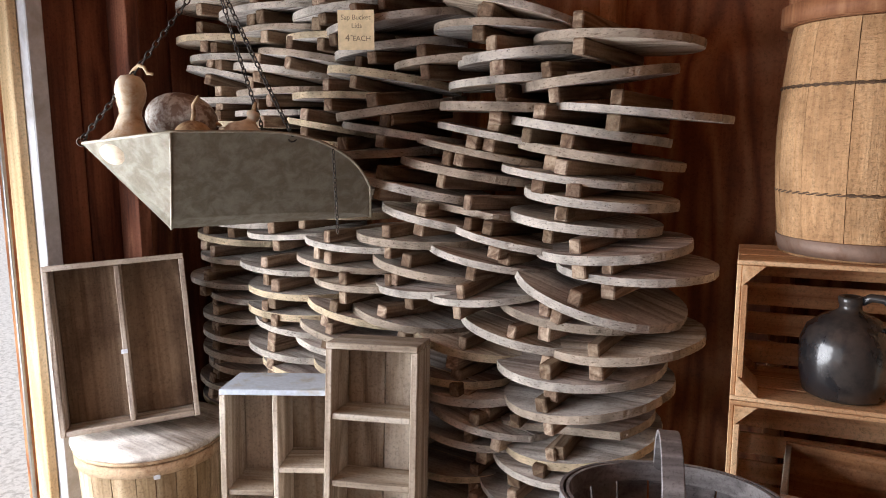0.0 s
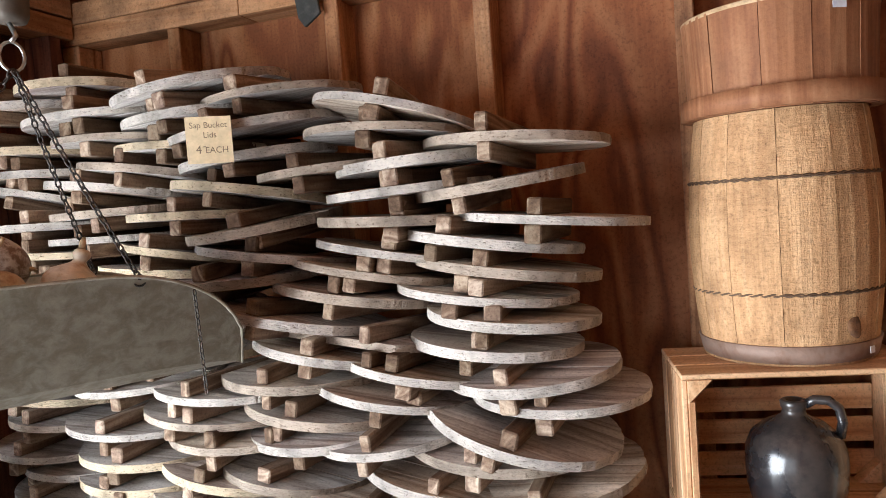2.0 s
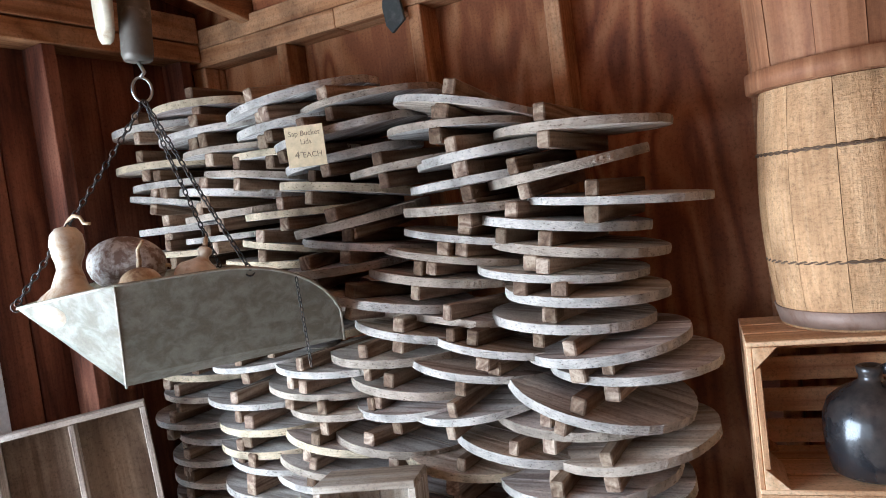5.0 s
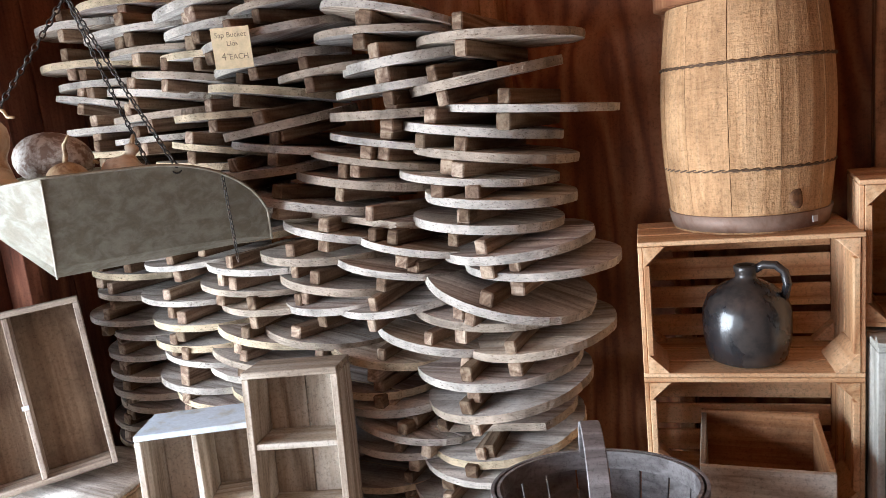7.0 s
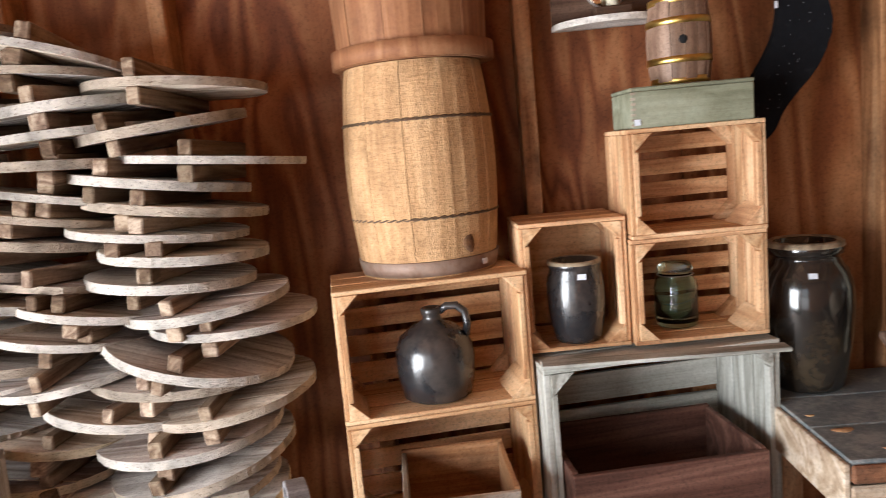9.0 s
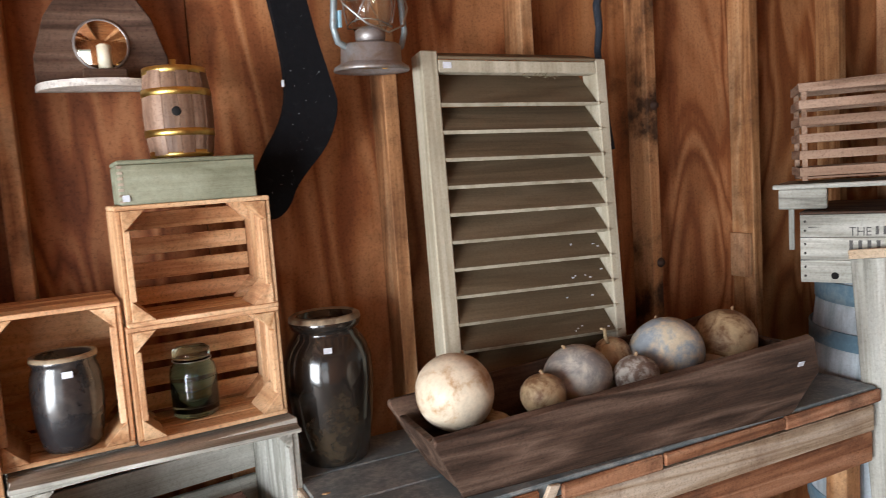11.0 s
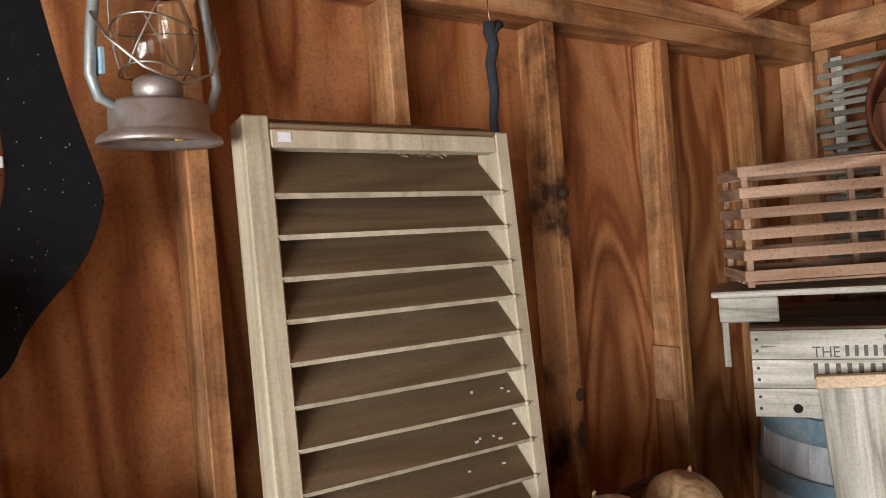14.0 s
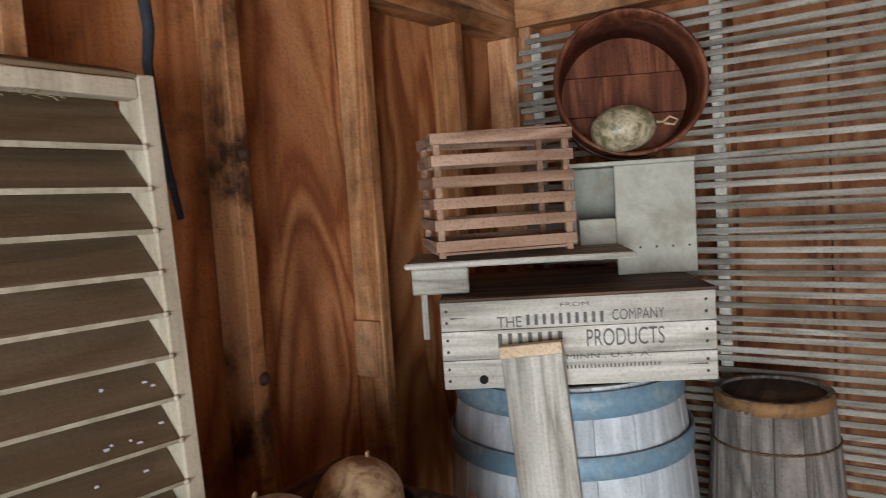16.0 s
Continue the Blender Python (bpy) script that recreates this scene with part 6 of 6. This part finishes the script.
# slatted egg crate
SCm = corner_m(2.127, 1.615, 1.350, 14)
EC = thing("slatted_crate", SCm, "small reddish-brown slatted crate with a lid", "crate")
EW, EH, ED = 0.318, 0.255, 0.225
RED_SLAT = wood("red_brown_slat", (0.2, 0.115, 0.075), (0.33, 0.205, 0.14), (0.45, 0.3, 0.215), "x", 6, 60, 0.75, 0.3, (0.15, 0.09, 0.06), 0.4, 0.14)
RED_SLAT_Y = wood("red_brown_slat", (0.2, 0.115, 0.075), (0.33, 0.205, 0.14), (0.45, 0.3, 0.215), "y", 6, 60, 0.75, 0.3, (0.15, 0.09, 0.06), 0.4, 0.14)
for i in range(6):
    z = 0.008 + i * 0.0465
    for y in (0.0, ED - 0.006):
        box("slat", 0, EW, y, y + 0.006, z, z + 0.024, RED_SLAT, EC, "", 0.001)
    for x in (0.0065, EW - 0.0125):
        box("end_slat", x - 0.0062 if x < 0.1 else x + 0.0062, x - 0.0002 if x < 0.1 else x + 0.0122, 0.0065, ED - 0.0065, z, z + 0.024, RED_SLAT_Y, EC, "", 0.001)
for x in (0.007, EW - 0.021):
    for y in (0.007, ED - 0.021):
        box("corner_post", x, x + 0.014, y, y + 0.014, -0.006, EH + 0.008, RED_SLAT_Y, EC, "", 0.001)
for i in range(5):
    box("lid_slat", 0.004 + 0.002 * (i % 2), EW - 0.004, 0.004 + i * 0.045, 0.036 + i * 0.045, EH + 0.009, EH + 0.014, RED_SLAT, EC, "", 0.001, Matrix.Rotation(radians(-1.2), 4, "Y") @ Matrix.Translation((0, 0, -0.004)))
for i in range(5):
    box("floor_slat", 0.006, EW - 0.006, 0.008 + i * 0.043, 0.04 + i * 0.043, 0.0, 0.006, RED_SLAT, EC, "", 0.001)

# round wooden measure leaning on the fence, gourd inside
TM = Matrix.Translation((2.66, 1.36, 1.735)) @ Matrix.Rotation(radians(-62), 4, "Z") @ Matrix.Rotation(radians(80), 4, "X")
TU = thing("round_wooden_tub", TM, "dark red round wooden tub tipped on its side", "tub")
lathe("wall", [(0.172, -0.14), (0.188, 0.0), (0.192, 0.012), (0.187, 0.016), (0.181, 0.012), (0.178, 0.0), (0.162, -0.14), (0.172, -0.14)], TUB_RED, TU, "", 56)
for a, b in ((-0.165, -0.05), (-0.048, 0.06), (0.062, 0.165)):
    bm = bmesh.new()
    pts = []
    for i in range(13):
        v = a + (b - a) * i / 12
        pts.append((math.sqrt(max(0, 0.166 ** 2 - v * v)), v))
    o = [(w, v) for w, v in pts] + [(-w, v) for w, v in reversed(pts)]
    lo = [bm.verts.new((p, q, -0.135)) for p, q in o]
    hi = [bm.verts.new((p, q, -0.122)) for p, q in o]
    bm.faces.new(lo[::-1]), bm.faces.new(hi)
    for i in range(len(o)):
        bm.faces.new((lo[i], lo[(i + 1) % len(o)], hi[(i + 1) % len(o)], hi[i]))
    part("bottom_board", bm, TUB_RED, TU, "", 0.001)
hoop(TU, 0.1755, -0.12, 0.03, brown_old("x"), "dark bent wood band", 0.003, slant=0.003)
gourd("mottled_gourd", 2.604, 1.362, 1.618, 0.057, 1.42, GOURD_GREEN, "green and cream mottled gourd lying in a tub", "", 82, -58, None, None)
tube("gourd_tie", [(0, 0, 0.078), (0.004, 0, 0.098), (-0.006, 0.006, 0.118), (0.006, 0.004, 0.136), (0.016, -0.004, 0.122), (0.008, 0, 0.1)], 0.003, GOURD_TAN, bpy.data.objects["mottled_gourd"], "twisted raffia tie", 6)

# blue barrel carrying the printed crate
BBp = keg_profile(0.262, 0.306, 1.02)
BB = thing("blue_barrel", pose(2.462, 1.482, FLOOR), "pale blue washed wooden barrel with blue painted hoops", "barrel")
staves(BB, BBp, 20, BLUE_BARREL, 0.0008, 0.016, "stave", 21)
for z, r0, h in ((0.955, 0.2105, 0.058), (0.83, 0.2265, 0.05), (0.62, 0.2435, 0.05), (0.33, 0.241, 0.05), (0.02, 0.207, 0.05)):
    r = max(p[0] for p in BBp if abs(p[1] - z - h / 2) < 0.08)
    hoop(BB, r + 0.0015, z, h, BLUE_HOOP, "blue painted iron hoop", 0.002)
lathe("head", [(0.0, 0.99), (0.228, 0.99), (0.228, 1.005), (0.0, 1.005)], BLUE_BARREL, BB, "", 40)

# gutter-shaped board leaning on the barrel
GU = thing("grooved_board", corner_m(2.150, 1.487, 1.157, -9) @ Matrix.Rotation(radians(-4), 4, "X") @ Matrix.Rotation(radians(-5), 4, "Y") @ Matrix.Translation((0, 0, -1.125)), "weathered grey grooved board with fresh-cut top end", "board")
prof = [(0.0, 0.0), (0.03, -0.002), (0.052, -0.012), (0.07, -0.012), (0.128, 0.0), (0.13, 0.02), (0.0, 0.02)]
bm = bmesh.new()
lo = [bm.verts.new((x, y, 0.0)) for x, y in prof]
hi = [bm.verts.new((x, y, 1.10)) for x, y in prof]
bm.faces.new(lo), bm.faces.new(hi[::-1])
for i in range(len(prof)):
    bm.faces.new((lo[i], hi[i], hi[(i + 1) % len(prof)], lo[(i + 1) % len(prof)]))
part("board", bm, grey_board("z"), GU, "", 0.002)
box("end_cap", 0.0, 0.131, -0.016, 0.021, 1.1005, 1.125, wood("fresh_cut_wood", (0.45, 0.32, 0.2), (0.56, 0.42, 0.28), (0.64, 0.5, 0.36), "x", 6, 50), GU, "pale fresh-cut end strip", 0.002)

# small grey barrel by the fence
SB = thing("grey_keg", pose(2.785, 1.07, FLOOR), "weathered grey stave barrel with a rusty rim", "barrel")
staves(SB, keg_profile(0.137, 0.165, 0.905), 16, GREY_STAVE, 0.001, 0.013, "stave", 31)
hoop(SB, 0.1385, 0.87, 0.034, plain("rusty_rim", (0.3, 0.16, 0.06), 0.7, 0.3, (0.12, 0.07, 0.04), 0.55, 14, 0.3), "rust-orange rim hoop", 0.003, slant=-0.001)
rope(SB, 0.151, 0.785, 0.0035, "thin dark wire hoop")
hoop(SB, 0.156, 0.25, 0.03, DARK_IRON, "dark iron hoop", 0.002)
lathe("head", [(0.0, 0.885), (0.128, 0.885), (0.128, 0.897), (0.0, 0.897)], brown_old("x"), SB, "dark barrel head", 36)

# lath fence panel along the east wall
FE = thing("lath_fence", pose(2.94, 0, FLOOR), "grey weathered lath fence panel standing along the wall", "fence", kind="")
lath = wood("grey_lath", (0.15, 0.14, 0.12), (0.27, 0.26, 0.225), (0.38, 0.37, 0.33), "y", 6, 60, 0.85, 0.4, (0.1, 0.085, 0.06), 0.5, 0.25)
bm = bmesh.new()
box_into(bm, -0.004, 0.004, -1.2, 1.82, -0.0085, 0.0085)
bmesh.ops.bevel(bm, geom=list(bm.edges), offset=0.0015, segments=1, affect="EDGES")
lath_mesh = bpy.data.meshes.new("lath")
bm.to_mesh(lath_mesh)
bm.free()
lath_mesh.materials.append(lath)
rng = random.Random(4)
for i in range(62):
    o = new("lath", lath_mesh)
    o.parent = FE
    o.location = (rng.uniform(-0.0015, 0.0015), rng.uniform(-0.03, 0.015), 0.06 + i * 0.0302 + rng.uniform(-0.002, 0.002))
    o.rotation_euler = (radians(rng.uniform(-0.25, 0.25)), 0, 0)
for y in (1.745, 1.20, 0.3, -0.6):
    box("rail", 0.0062, 0.02, y, y + 0.032, 0.02, 1.93, grey_board(), FE, "", 0.002)

# dark metal plate hung on the top plate
HP = thing("metal_plate", pose(-1.062, 1.868, 1.985, 0, -8, -12), "dark pointed metal plate hung on the beam", "metal plate")
slab("plate", [(-0.036, 0.02), (-0.012, 0.075), (0.03, 0.03), (0.032, -0.04), (-0.02, -0.058), (-0.036, -0.03)], -0.004, 0.004, plain("dark_slate_metal", (0.06, 0.065, 0.06), 0.6, 0.3, (0.1, 0.1, 0.09), 0.6, 14, 0.2), HP, "", 0.001)
